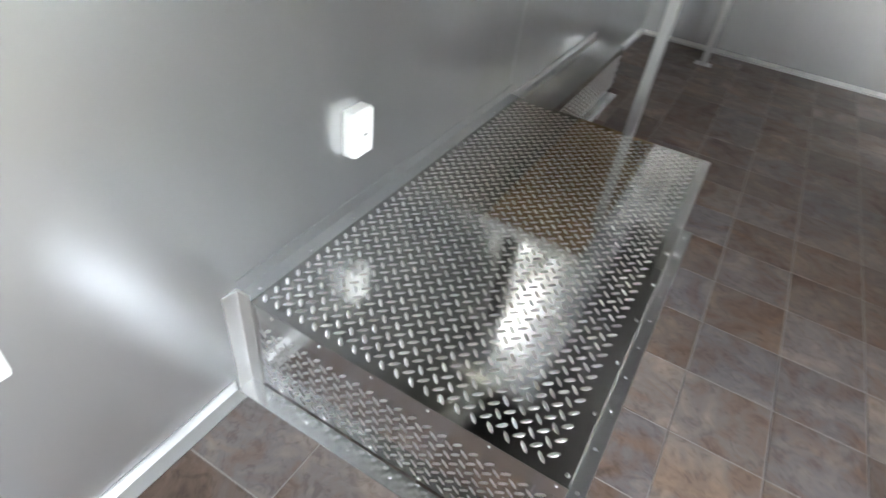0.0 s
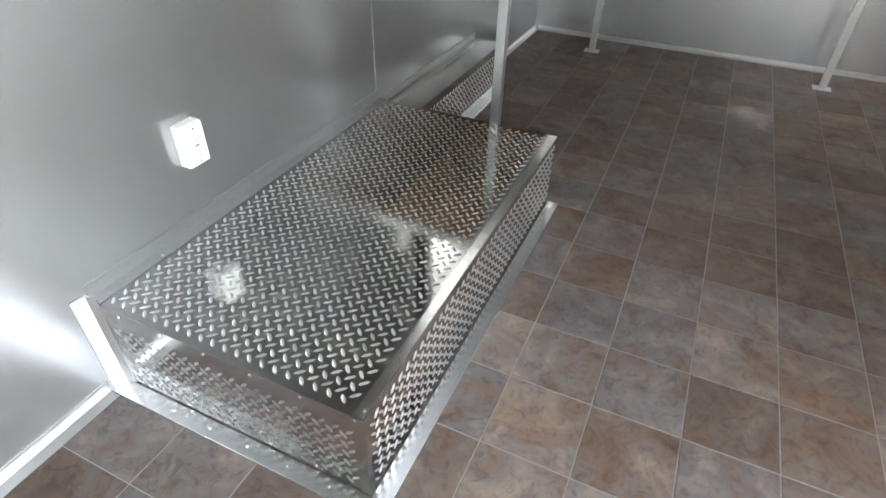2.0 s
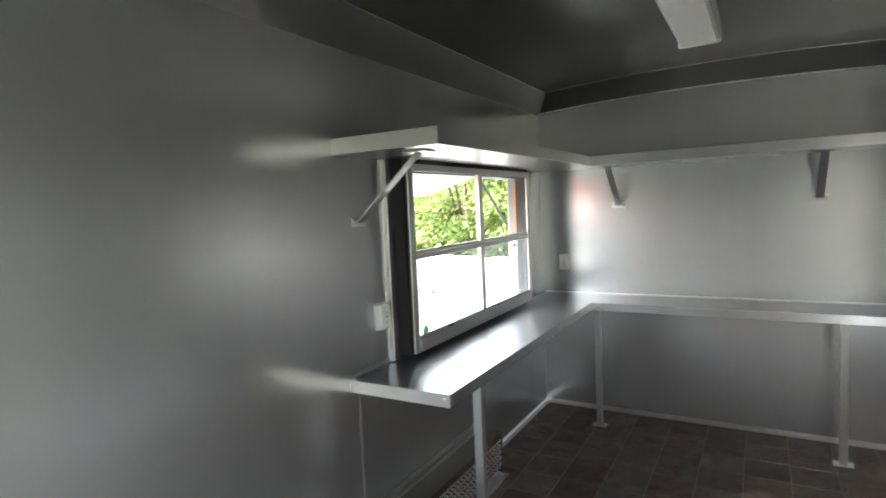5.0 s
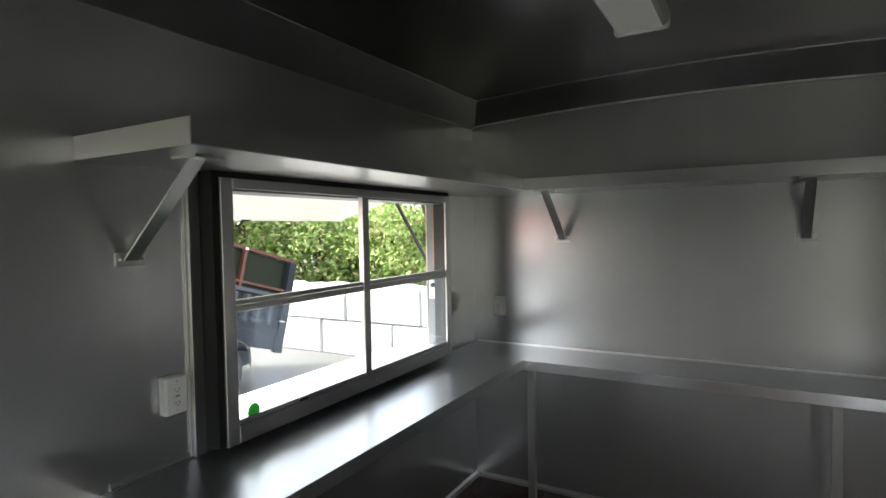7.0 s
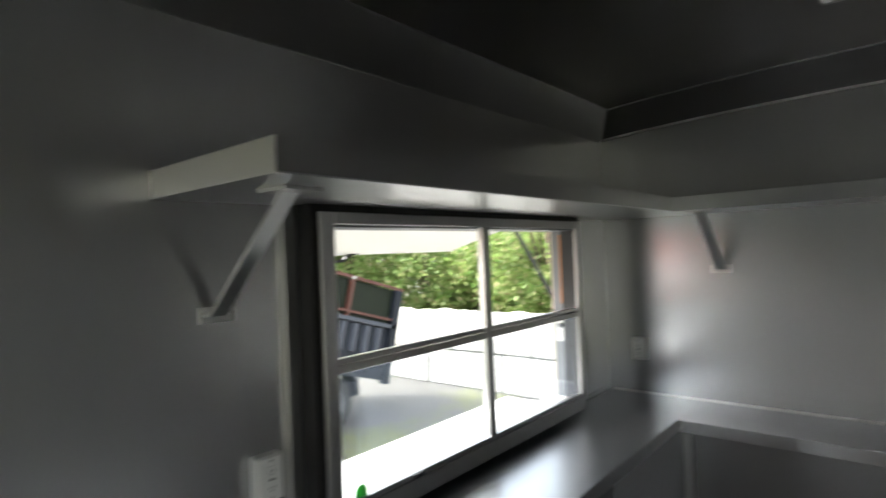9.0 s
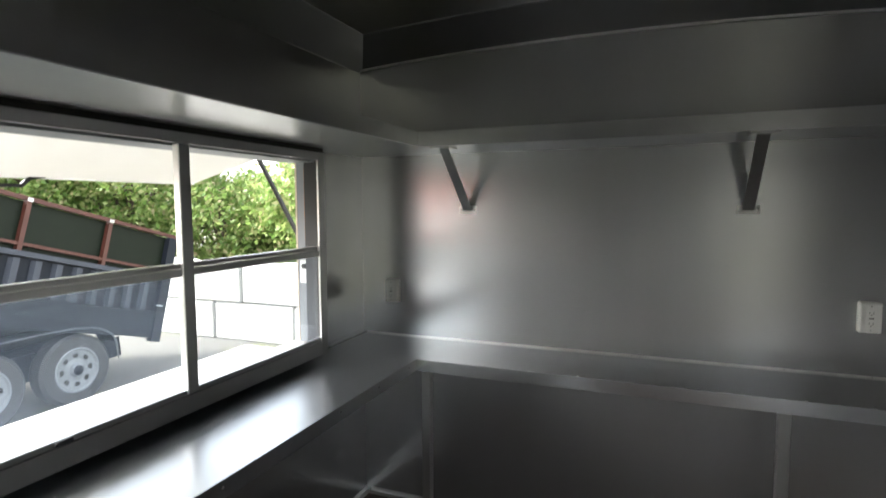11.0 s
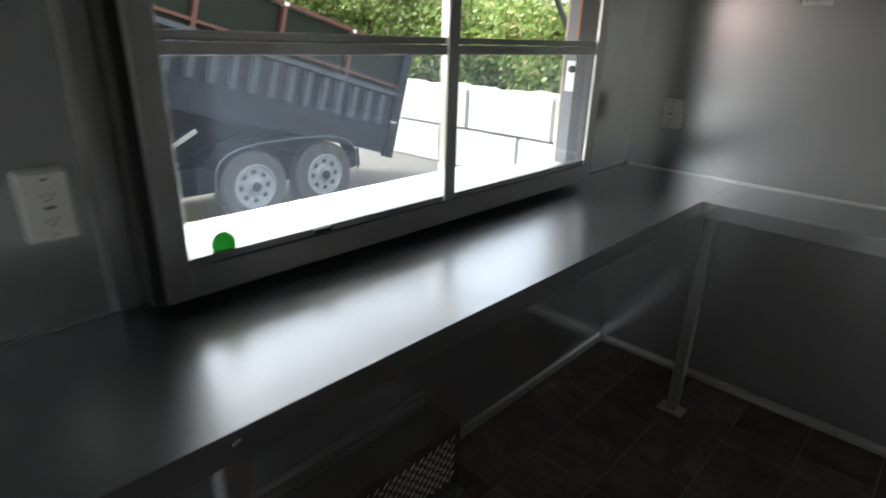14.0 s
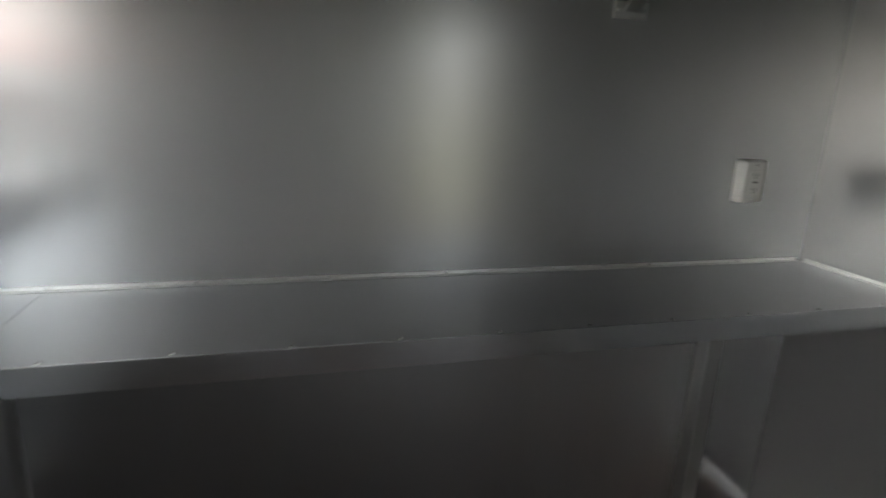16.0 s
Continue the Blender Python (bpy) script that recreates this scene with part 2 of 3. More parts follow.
def gravel():
    m, nt, b = mat_base("gravel_ground")
    c = ramp(nt, noise_fac(nt, 30.0, 6.0, 0.75), [(0.3, (0.05, 0.047, 0.042)), (0.5, (0.115, 0.110, 0.100)), (0.7, (0.19, 0.183, 0.170))])
    green = ramp(nt, noise_fac(nt, 0.55, 4.0, 0.6), [(0.46, (0, 0, 0)), (0.60, (1, 1, 1))])
    c = mix(nt, green, c, mix(nt, noise_fac(nt, 40.0, 4.0), (0.07, 0.10, 0.03), (0.20, 0.19, 0.08)))
    nt.links.new(c, b.inputs["Base Color"])
    b.inputs["Roughness"].default_value = 0.95
    bump(nt, b, noise_fac(nt, 45.0, 5.0, 0.7), 0.8, 0.02)
    return m


M_ground = gravel()
M_concrete = plain("concrete_block", (0.42, 0.418, 0.40), 0.9, 0.20, 3.0, 0.3)
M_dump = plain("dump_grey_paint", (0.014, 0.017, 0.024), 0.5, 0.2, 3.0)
# Lit copy of the body grey; the gaps between ribs read as shaded.
M_dumprib = plain("dump_grey_lit", (0.058, 0.065, 0.080), 0.35, 0.2, 3.0)
M_dump.node_tree.nodes["Principled BSDF"].inputs["Specular IOR Level"].default_value = 0.2
M_dumprib.node_tree.nodes["Principled BSDF"].inputs["Specular IOR Level"].default_value = 0.2
# Lighter grey that paints the highlight on the fender's edge.
M_lip = plain("fender_highlight_grey", (0.10, 0.105, 0.115), 0.4, 0.3, 6.0)
M_rust = plain("rust_red_rail", (0.075, 0.022, 0.014), 0.5, 0.3, 5.0)
M_mesh = plain("dark_mesh_tarp", (0.005, 0.009, 0.0035), 0.6, 0.4, 9.0)
M_mesh.node_tree.nodes["Principled BSDF"].inputs["Specular IOR Level"].default_value = 0.25
M_tyre = plain("tyre_rubber", (0.045, 0.045, 0.046), 0.7, 0.3, 8.0)
M_rim = plain("wheel_rim", (0.20, 0.21, 0.225), 0.35, 0.12, 30)
M_redpaint = plain("red_orange_paint", (0.78, 0.12, 0.04), 0.4, 0.1)


def leaf_mat(name, cols):
    m, nt, b = mat_base(name)
    g = nt.nodes.new("ShaderNodeNewGeometry")
    c = ramp(nt, g.outputs["Random Per Island"], cols)
    nt.links.new(c, b.inputs["Base Color"])
    b.inputs["Roughness"].default_value = 0.5
    tr = nt.nodes.new("ShaderNodeBsdfTranslucent")
    nt.links.new(c, tr.inputs[0])
    mx = nt.nodes.new("ShaderNodeMixShader")
    mx.inputs[0].default_value = 0.5
    nt.links.new(b.outputs[0], mx.inputs[1])
    nt.links.new(tr.outputs[0], mx.inputs[2])
    nt.links.new(mx.outputs[0], nt.nodes["Material Output"].inputs[0])
    return m


M_leaf = leaf_mat("leaf_green", [(0.0, (0.11, 0.20, 0.045)), (0.5, (0.23, 0.33, 0.095)), (0.8, (0.33, 0.39, 0.15)), (1.0, (0.34, 0.29, 0.16))])
M_bark = plain("bark", (0.10, 0.075, 0.055), 0.9, 0.3, 12, 0.5)

# ---------- the trailer's shell ----------
WX, RX, FY, BY, CZ = -0.19, 2.34, 4.753, -1.45, 2.50
OUT = 0.055          # wall thickness
G = -0.47           # ground outside
DY0, DY1, DZ = -0.45, 1.20, 2.05          # side door opening
OY0, OY1, OZ0, OZ1 = 2.74, 4.296, 0.955, 1.80   # serving window opening

floor_deck = tagged(finish(box((WX - OUT, BY - OUT, -0.12), (RX + OUT, FY + OUT, -0.0016)), "floor", M_grout),
                    "pale grout bed of the slate-look floor", "floor", kind="structure")
tagged(finish(boxes(((WX - OUT, BY - OUT, 0), (WX, OY0, CZ)), ((WX - OUT, OY1, 0), (WX, FY + OUT, CZ)),
                    ((WX - OUT, OY0, 0), (WX, OY1, OZ0)), ((WX - OUT, OY0, OZ1), (WX, OY1, CZ))), "wall_west", M_wall),
       "smooth brushed metal wall panel with serving window", "wall", kind="structure")
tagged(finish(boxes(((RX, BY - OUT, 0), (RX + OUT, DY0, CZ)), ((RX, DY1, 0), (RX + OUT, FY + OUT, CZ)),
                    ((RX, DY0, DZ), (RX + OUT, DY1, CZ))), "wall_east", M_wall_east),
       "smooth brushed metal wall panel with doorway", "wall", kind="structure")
tagged(finish(box((WX, FY, 0), (RX, FY + OUT, CZ)), "wall_north", M_wall), "smooth brushed metal end wall", "wall", kind="structure")
tagged(finish(box((WX, BY - OUT, 0), (RX, BY, CZ)), "wall_south", M_wall), "smooth brushed metal end wall", "wall", kind="structure")

def roof(x):
    """Height of the slightly crowned ceiling."""
    u = (x - 1.075) / 1.265
    return 2.415 + 0.05 * (1 - u * u)


def sweep(sections, closed=True):
    """Joins equal rings of points into one skin with end caps."""
    bm = bmesh.new()
    rings = [[bm.verts.new(p) for p in ring] for ring in sections]
    n = len(rings[0])
    for r0, r1 in zip(rings, rings[1:]):
        for i in range(n):
            bm.faces.new((r0[i], r0[(i + 1) % n], r1[(i + 1) % n], r1[i]))
    bm.faces.new(rings[0])
    bm.faces.new(rings[-1][::-1])
    bmesh.ops.recalc_face_normals(bm, faces=bm.faces)
    return bm


NX = 20
xs = [WX - OUT + (RX - WX + 2 * OUT) * i / NX for i in range(NX + 1)]
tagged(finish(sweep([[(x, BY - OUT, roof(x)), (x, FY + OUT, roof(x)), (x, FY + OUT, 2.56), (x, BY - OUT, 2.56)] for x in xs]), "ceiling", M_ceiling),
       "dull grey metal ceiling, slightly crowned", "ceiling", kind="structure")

# cove strips between walls and ceiling
CV, CF, CH = 0.13, 0.19, 0.115
zl = roof(WX + CV)
tagged(finish(prism([(WX, 2.290), (WX + 0.008, 2.290), (WX + CV, zl - 0.006), (WX + CV, zl + 0.002), (WX, zl + 0.002)], 1, BY, FY - 0.02), "trim_cove_west", M_wall),
       "bent metal cove strip", "trim", kind="structure")
tagged(finish(prism([(RX, 2.290), (RX - 0.008, 2.290), (RX - CV, zl - 0.006), (RX - CV, zl + 0.002), (RX, zl + 0.002)], 1, BY, FY - 0.02), "trim_cove_east", M_wall),
       "bent metal cove strip", "trim", kind="structure")
xs = [WX + 0.001 + (RX - WX - 0.002) * i / NX for i in range(NX + 1)]
tagged(finish(sweep([[(x, FY, roof(x) - CH), (x, FY - 0.006, roof(x) - CH), (x, FY - CF, roof(x) - 0.006), (x, FY - CF, roof(x) + 0.003), (x, FY, roof(x) + 0.003)] for x in xs]), "trim_cove_north", M_wall),
       "bent metal cove strip", "trim", kind="structure")
tagged(finish(sweep([[(x, FY - 0.0065, roof(x) - CH - 0.006), (x, FY - 0.014, roof(x) - CH - 0.004), (x, FY - 0.014, roof(x) - CH + 0.006), (x, FY - 0.0065, roof(x) - CH + 0.003)] for x in xs]), "trim_bead_north", M_trim),
       "bright folded bead under the cove", "trim", kind="structure")

# metal angle along the foot of the walls
def angle_strip(name, axis, wall, inward, a, b, h=0.030, d=0.026, t=0.003):
    s = inward
    w0 = wall + s * 0.0005
    out = [(w0, 0.001), (wall + s * d, 0.001), (wall + s * d, t), (wall + s * t, t + 0.004), (wall + s * t, h), (w0, h)]
    return tagged(finish(prism(out, axis, a, b), name, M_foot), "bright aluminium angle along the wall foot", "baseboard", kind="structure")


angle_strip("baseboard_west_a", 1, WX, 1, BY, 0.944, 0.044, 0.034)
angle_strip("baseboard_west_b", 1, WX, 1, 3.54, FY)
angle_strip("baseboard_north", 0, FY, -1, WX + 0.03, RX - 0.03)
angle_strip("baseboard_east_a", 1, RX, -1, 3.50, FY)
angle_strip("baseboard_east_b", 1, RX, -1, BY, DY0 - 0.05)
angle_strip("baseboard_south", 0, BY, 1, WX + 0.03, RX - 0.03)

# doorway
tagged(finish(boxes(((RX - 0.006, DY0 - 0.05, 0.0), (RX + OUT + 0.01, DY0, DZ + 0.05)), ((RX - 0.006, DY1, 0.0), (RX + OUT + 0.01, DY1 + 0.05, DZ + 0.05)),
                    ((RX - 0.006, DY0, DZ), (RX + OUT + 0.01, DY1, DZ + 0.05))), "door_1_frame", M_trim), "aluminium door frame", "door frame", kind="structure")

# ---------- wheel boxes of tread plate ----------
def tread_marks(bm, origin, u, v, lu, lv, pitch=0.0353, height=0.0030):
    """Raised lozenges in two alternating directions over a rectangle."""
    o, u, v = Vector(origin), Vector(u), Vector(v)
    n = u.cross(v).normalized()
    nu, nv = int(lu / pitch), int(lv / pitch)
    mu, mv = (lu - nu * pitch) / 2, (lv - nv * pitch) / 2
    L, W = 0.0142, 0.0041
    for i in range(2 * nu):
        for j in range(2 * nv):
            if (i + j) % 2:
                continue
            c = o + u * (mu + (i + 0.5) * pitch / 2) + v * (mv + (j + 0.5) * pitch / 2)
            if i % 2:
                d, s = (u + v).normalized(), (v - u).normalized()
            else:
                d, s = (v - u).normalized(), (u + v).normalized()
            pts = [c - d * L, c - d * L * 0.45 + s * W, c + d * L * 0.45 + s * W, c + d * L, c + d * L * 0.45 - s * W, c - d * L * 0.45 - s * W]
            base = [bm.verts.new(p) for p in pts]
            a, b2 = bm.verts.new(c - d * L * 0.5 + n * height), bm.verts.new(c + d * L * 0.5 + n * height)
            for q in ((base[0], base[1], a), (base[1], base[2], b2, a), (base[2], base[3], b2), (base[3], base[4], b2), (base[4], base[5], a, b2), (base[5], base[0], a)):
                f = bm.faces.new(q)
                f.smooth = True
                f.material_index = 1
    bmesh.ops.recalc_face_normals(bm, faces=[])


_bm = bmesh.new()
add_lathe(_bm, [(0.0045, 0.0), (0.0042, 0.0014), (0.0026, 0.0023)], (0, 0, 0), 'Z', 8)
rivet_me = bpy.data.meshes.new("rivet")
_bm.to_mesh(rivet_me)
_bm.free()
rivet_me.materials.append(M_rivet)


def rivets(parent, pts, n, r=0.0045, name="rivet"):
    q = Vector(n).to_track_quat('Z', 'Y').to_matrix().to_4x4()
    for p in pts:
        o = new(name, rivet_me)
        o.parent = parent
        o.matrix_basis = Matrix.Translation(p) @ q @ Matrix.Scale(r / 0.0045, 4)


def steps(a, b, n):
    return [a + (b - a) * i / (n - 1) for i in range(n)]


BX, B0, B1, BZ = 0.600, 0.997, 2.414, 0.295
wheel_box = thing("wheel_box", "shiny diamond tread plate box over the wheel, riveted angles", "wheel box", at=(0.2, 1.7, 0))
wheel_box.location = (0, 0, 0)
bm = box((WX, B0, BZ - 0.003), (BX, B1, BZ))
tread_marks(bm, (WX + 0.042, B0 + 0.004, BZ), (1, 0, 0), (0, 1, 0), BX - WX - 0.074, B1 - B0 - 0.012)
part("top_plate", bm, [M_tread, M_mark], wheel_box)
bm = box((WX, B0, 0.0), (BX, B0 + 0.003, BZ - 0.003))
tread_marks(bm, (WX + 0.05, B0, 0.008), (1, 0, 0), (0, 0, 1), BX - WX - 0.075, BZ - 0.052)
part("end_plate", bm, [M_tread, M_mark], wheel_box)
bm = box((BX - 0.003, B0 + 0.003, 0.0), (BX, B1 - 0.003, BZ - 0.003))
tread_marks(bm, (BX, B0 + 0.018, 0.006), (0, 1, 0), (0, 0, 1), B1 - B0 - 0.03, BZ - 0.022)
part("side_plate", bm, [M_tread, M_mark], wheel_box)
part("end_plate", box((WX, B1 - 0.003, 0.0), (BX, B1, BZ - 0.003)), M_tread, wheel_box)
fl = 0.05
for ya, yb in ((B0, 1.700), (1.703, B1)):
    part("edge_fold", prism([(BX - 0.026, BZ + 0.0002), (BX + 0.0005, BZ + 0.0002), (BX + 0.0005, BZ - 0.014), (BX + 0.0015, BZ - 0.014), (BX + 0.0015, BZ - 0.001), (BX - 0.001, BZ + 0.0010), (BX - 0.026, BZ + 0.0010)], 1, ya, yb), M_fold, wheel_box, "plain folded edge of the tread plate")
part("end_edge", box((WX + 0.032, B0 - 0.0022, BZ - 0.044), (BX + 0.002, B0 - 0.0002, BZ - 0.001)), M_fold, wheel_box, "plain folded edge strip")
part("corner_edge", boxes(((BX - 0.024, B0 - 0.0022, 0.005), (BX + 0.002, B0 - 0.0002, BZ - 0.045)), ((BX + 0.0002, B0, 0.005), (BX + 0.002, B0 + 0.014, BZ - 0.015))), M_fold, wheel_box, "plain upright aluminium edge angle")
bm = boxes(((WX, B0 - fl, 0.0), (BX + fl, B0 - 0.003, 0.004)), ((BX + 0.003, B0 - 0.003, 0.0), (BX + fl, B1 + 0.0, 0.004)))
part("floor_flange", bm, M_flange, wheel_box, "flat aluminium flange screwed to the floor", 0.001)
bm = prism([(WX, BZ + 0.001), (WX + 0.04, BZ + 0.001), (WX + 0.04, BZ + 0.004), (WX + 0.004, BZ + 0.006), (WX + 0.004, BZ + 0.042), (WX, BZ + 0.042)], 1, B0, B1)
part("wall_angle", bm, M_wall, wheel_box, "aluminium angle against the wall")
bm = prism([(WX, B0 - 0.042), (WX + 0.003, B0 - 0.042), (WX + 0.006, B0 - 0.006), (WX + 0.040, B0 - 0.003), (WX + 0.040, B0 - 0.001), (WX, B0 - 0.001)], 2, 0.004, BZ + 0.02)
part("corner_angle", bm, M_trim, wheel_box, "bright upright corner angle")
rivets(wheel_box, [(x, B0 - 0.025, 0.004) for x in steps(WX + 0.08, BX + 0.02, 7)] + [(BX + 0.03, y, 0.004) for y in steps(B0 + 0.05, B1 - 0.05, 11)], (0, 0, 1))
rivets(wheel_box, [(BX - 0.010, y, BZ + 0.0010) for y in steps(B0 + 0.02, B1 - 0.02, 10)] + [(WX + 0.028, y, BZ + 0.004) for y in steps(B0 + 0.04, B1 - 0.03, 9)], (0, 0, 1))
rivets(wheel_box, [(x, B0 - 0.0022, BZ - 0.014) for x in steps(WX + 0.1, BX - 0.02, 6)] + [(x, B0, 0.018) for x in steps(WX + 0.1, BX - 0.02, 6)], (0, -1, 0))


def low_box(name, wall, s, y0, y1, w, h, label):
    tb = thing(name, label, "wheel box")
    x0, x1 = sorted((wall, wall + s * w))
    bm = box((x0, y0, h - 0.003), (x1, y1, h))
    part("top_plate", bm, M_tread, tb, "smooth sheet lid")
    xs = wall + s * w
    bm = box((min(xs, xs - s * 0.003), y0, 0.0), (max(xs, xs - s * 0.003), y1, h - 0.003))
    if s > 0:
        tread_marks(bm, (xs, y0 + 0.02, 0.03), (0, 1, 0), (0, 0, 1), y1 - y0 - 0.04, h - 0.05)
    else:
        tread_marks(bm, (xs, y1 - 0.02, 0.03), (0, -1, 0), (0, 0, 1), y1 - y0 - 0.04, h - 0.05)
    part("side_plate", bm, [M_tread, M_mark], tb)
    part("end_plate", box((x0, y1 - 0.003, 0.0), (xs - s * 0.003 if s > 0 else x1, y1, h - 0.003)), M_tread, tb)
    f0, f1 = sorted((xs, xs + s * 0.04))
    part("floor_flange", box((f0, y0, 0.0), (f1, y1, 0.004)), M_flange, tb)
    out = [(wall, h + 0.001), (wall + s * 0.02, h + 0.001), (wall + s * 0.02, h + 0.004), (wall + s * 0.004, h + 0.006), (wall + s * 0.004, h + 0.035), (wall, h + 0.035)]
    part("wall_angle", prism(out, 1, y0, y1), M_edge, tb)
    return tb


low_box("low_wheel_box", WX, 1, B1 + 0.002, 3.49, 0.17, 0.26, "low tread plate box along the wall under the counter")
low_box("low_wheel_box", RX, -1, 1.27, 3.47, 0.18, 0.26, "low tread plate box along the doorway wall")

# ---------- serving window ----------
FX0, FX1 = WX - 0.02, -0.09
win = thing("window_1", "aluminium serving window with four panes, black outer seal", "window", kind="structure")
Y0, Y1, Z0, Z1 = 2.705, 4.255, 0.925, 1.828
SE = 0.022
part("seal", boxes(((WX + 0.001, Y0 - SE, Z0 + 0.002), (FX1 - 0.014, Y0 + 0.02, Z1 + SE)), ((WX + 0.001, Y1 - 0.02, Z0 + 0.002), (FX1 - 0.014, Y1 + 0.008, Z1 + SE)),
                   ((WX + 0.001, Y0 + 0.02, Z1 - 0.02), (FX1 - 0.014, Y1 - 0.02, Z1 + SE)), ((WX + 0.001, Y0 + 0.02, Z0 + 0.002), (FX1 - 0.014, Y1 - 0.02, Z0 + 0.02))), M_black, win, "black rubber seal box")
fw = 0.05
part("window_frame", boxes(((FX1 - 0.012, Y0, Z0), (FX1, Y0 + fw, Z1)), ((FX1 - 0.012, Y1 - fw, Z0), (FX1, Y1, Z1)),
                           ((FX1 - 0.012, Y0 + fw, Z1 - 0.035), (FX1, Y1 - fw, Z1)), ((FX1 - 0.012, Y0 + fw, Z0), (FX1, Y1 - fw, Z0 + 0.062))), M_frame, win, bevel=0.002)
part("mullion", box((FX1 - 0.03, 3.456, Z0 + 0.062), (FX1 - 0.002, 3.502, Z1 - 0.035)), M_frame, win, bevel=0.003)
for a, c in ((Y0 + fw, 3.456), (3.502, Y1 - fw)):
    part("meeting_rail", boxes(((FX1 - 0.028, a, 1.372), (FX1 - 0.006, c, 1.396)), ((FX1 - 0.034, a, 1.398), (FX1 - 0.012, c, 1.414))), M_frame, win, bevel=0.002)
    part("bottom_rail", box((FX1 - 0.028, a, Z0 + 0.062), (FX1 - 0.006, c, Z0 + 0.078)), M_frame, win, bevel=0.002)
    p = part("pane", box((FX1 - 0.022, a, Z0 + 0.078), (FX1 - 0.018, c, 1.372)), M_glass, win)
    p.visible_shadow = False
part("wall_strip", box((WX + 0.0005, 4.256, 0.93), (WX + 0.003, 4.312, 1.845)), M_wall, win, "flat metal strip beside the frame")
part("wall_trim", boxes(((WX, 2.640, 0.905), (WX + 0.022, 2.6815, 1.848)), ((WX, 2.632, 0.905), (WX + 0.004, 2.6395, 1.848))), M_frame, win, "flat aluminium strip on the wall", 0.0015)
tagged(finish(lathe([(0.027, 0), (0.027, 0.0008)], (FX1 - 0.0175, 2.83, 1.014), 'X', 24), "sticker", M_green), "round green sticker on the window pane", "sticker")
tagged(finish(boxes(((FX1 - 0.006, 3.03, 0.992), (FX1 + 0.006, 3.075, 1.003))), "window_latch", M_black), "small dark sash latch on the frame", "latch")
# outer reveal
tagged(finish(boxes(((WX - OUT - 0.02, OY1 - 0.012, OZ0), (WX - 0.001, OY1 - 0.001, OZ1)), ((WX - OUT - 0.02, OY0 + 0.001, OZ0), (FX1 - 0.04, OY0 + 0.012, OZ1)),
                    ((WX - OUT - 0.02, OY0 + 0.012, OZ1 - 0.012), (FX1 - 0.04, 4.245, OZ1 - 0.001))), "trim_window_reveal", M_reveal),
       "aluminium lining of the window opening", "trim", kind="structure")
tagged(finish(box((WX - OUT - 0.02, OY0 + 0.012, OZ0 + 0.001), (FX1 - 0.04, 4.245, OZ0 + 0.012)), "trim_window_sill", M_whitepaint),
       "white sill of the window opening", "trim", kind="structure")

tagged(finish(boxes(((WX - OUT - 0.028, OY1 - 0.014, OZ0 - 0.01), (WX - OUT - 0.0205, OY1 + 0.03, OZ1 + 0.01))), "trim_window_outer", M_cream),
       "cream outer trim strip beside the window opening", "trim", kind="structure")
tagged(finish(box((-0.222, OY1 - 0.0165, 1.425), (-0.194, OY1 - 0.0125, OZ1 - 0.03)), "trim_jamb_edge", M_orange), "narrow orange strip at the edge of the window opening", "trim", kind="structure")
lk = thing("awning_latch", "white latch plate with dark knob on the window jamb", "latch")
part("plate", box((-0.252, OY1 - 0.020, 1.235), (-0.196, OY1 - 0.0125, 1.345)), M_whitepaint, lk, bevel=0.002)
part("knob", lathe([(0.013, 0.0), (0.013, -0.010), (0.009, -0.015)], (-0.224, OY1 - 0.0205, 1.315), 'Y', 12), M_black, lk)
tagged(finish(box((WX, 2.392, 0.34), (WX + 0.0012, 2.404, 0.848)), "trim_wall_seam", M_wall), "flat seam strip of the wall sheets", "trim", kind="structure")

# ---------- counters ----------
def plywood():
    m, nt, b = mat_base("bare_plywood")
    g = noise_fac(nt, 9.0, 5.0, 0.6, (6.0, 0.5, 6.0))
    c = ramp(nt, g, [(0.30, (0.27, 0.17, 0.085)), (0.55, (0.42, 0.28, 0.15)), (0.75, (0.50, 0.36, 0.21))])
    nt.links.new(c, b.inputs["Base Color"])
    b.inputs["Roughness"].default_value = 0.7
    bump(nt, b, g, 0.2, 0.001)
    return m


M_ply = plywood()
CT = 0.90
counter_w = thing("counter", "folded sheet metal counter under the serving window", "counter")
part("top", box((WX + 0.001, 2.345, CT - 0.004), (0.294, FY - 0.001, CT)), M_counter, counter_w)
part("front_apron", box((0.291, 2.345, CT - 0.052), (0.294, 4.372, CT - 0.004)), M_counter, counter_w)
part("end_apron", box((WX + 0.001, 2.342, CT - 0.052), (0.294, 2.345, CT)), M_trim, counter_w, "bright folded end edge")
part("core_board", box((WX + 0.002, 2.3455, CT - 0.024), (0.2905, FY - 0.002, CT - 0.0045)), M_ply, counter_w, "bare plywood underside")
part("wall_angle", prism([(WX, CT + 0.001), (WX + 0.012, CT + 0.001), (WX + 0.012, CT + 0.004), (WX + 0.003, CT + 0.006), (WX + 0.003, CT + 0.022), (WX, CT + 0.022)], 1, 2.37, 4.74), M_wall, counter_w)
counter_n = thing("counter", "folded sheet metal counter along the end wall", "counter")
part("top", box((0.295, 4.372, CT - 0.004), (RX - 0.001, FY - 0.001, CT)), M_counter, counter_n)
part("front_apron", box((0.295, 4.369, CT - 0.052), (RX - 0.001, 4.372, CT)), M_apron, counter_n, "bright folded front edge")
part("core_board", box((0.2955, 4.3725, CT - 0.024), (RX - 0.002, FY - 0.002, CT - 0.0045)), M_ply, counter_n, "bare plywood underside")
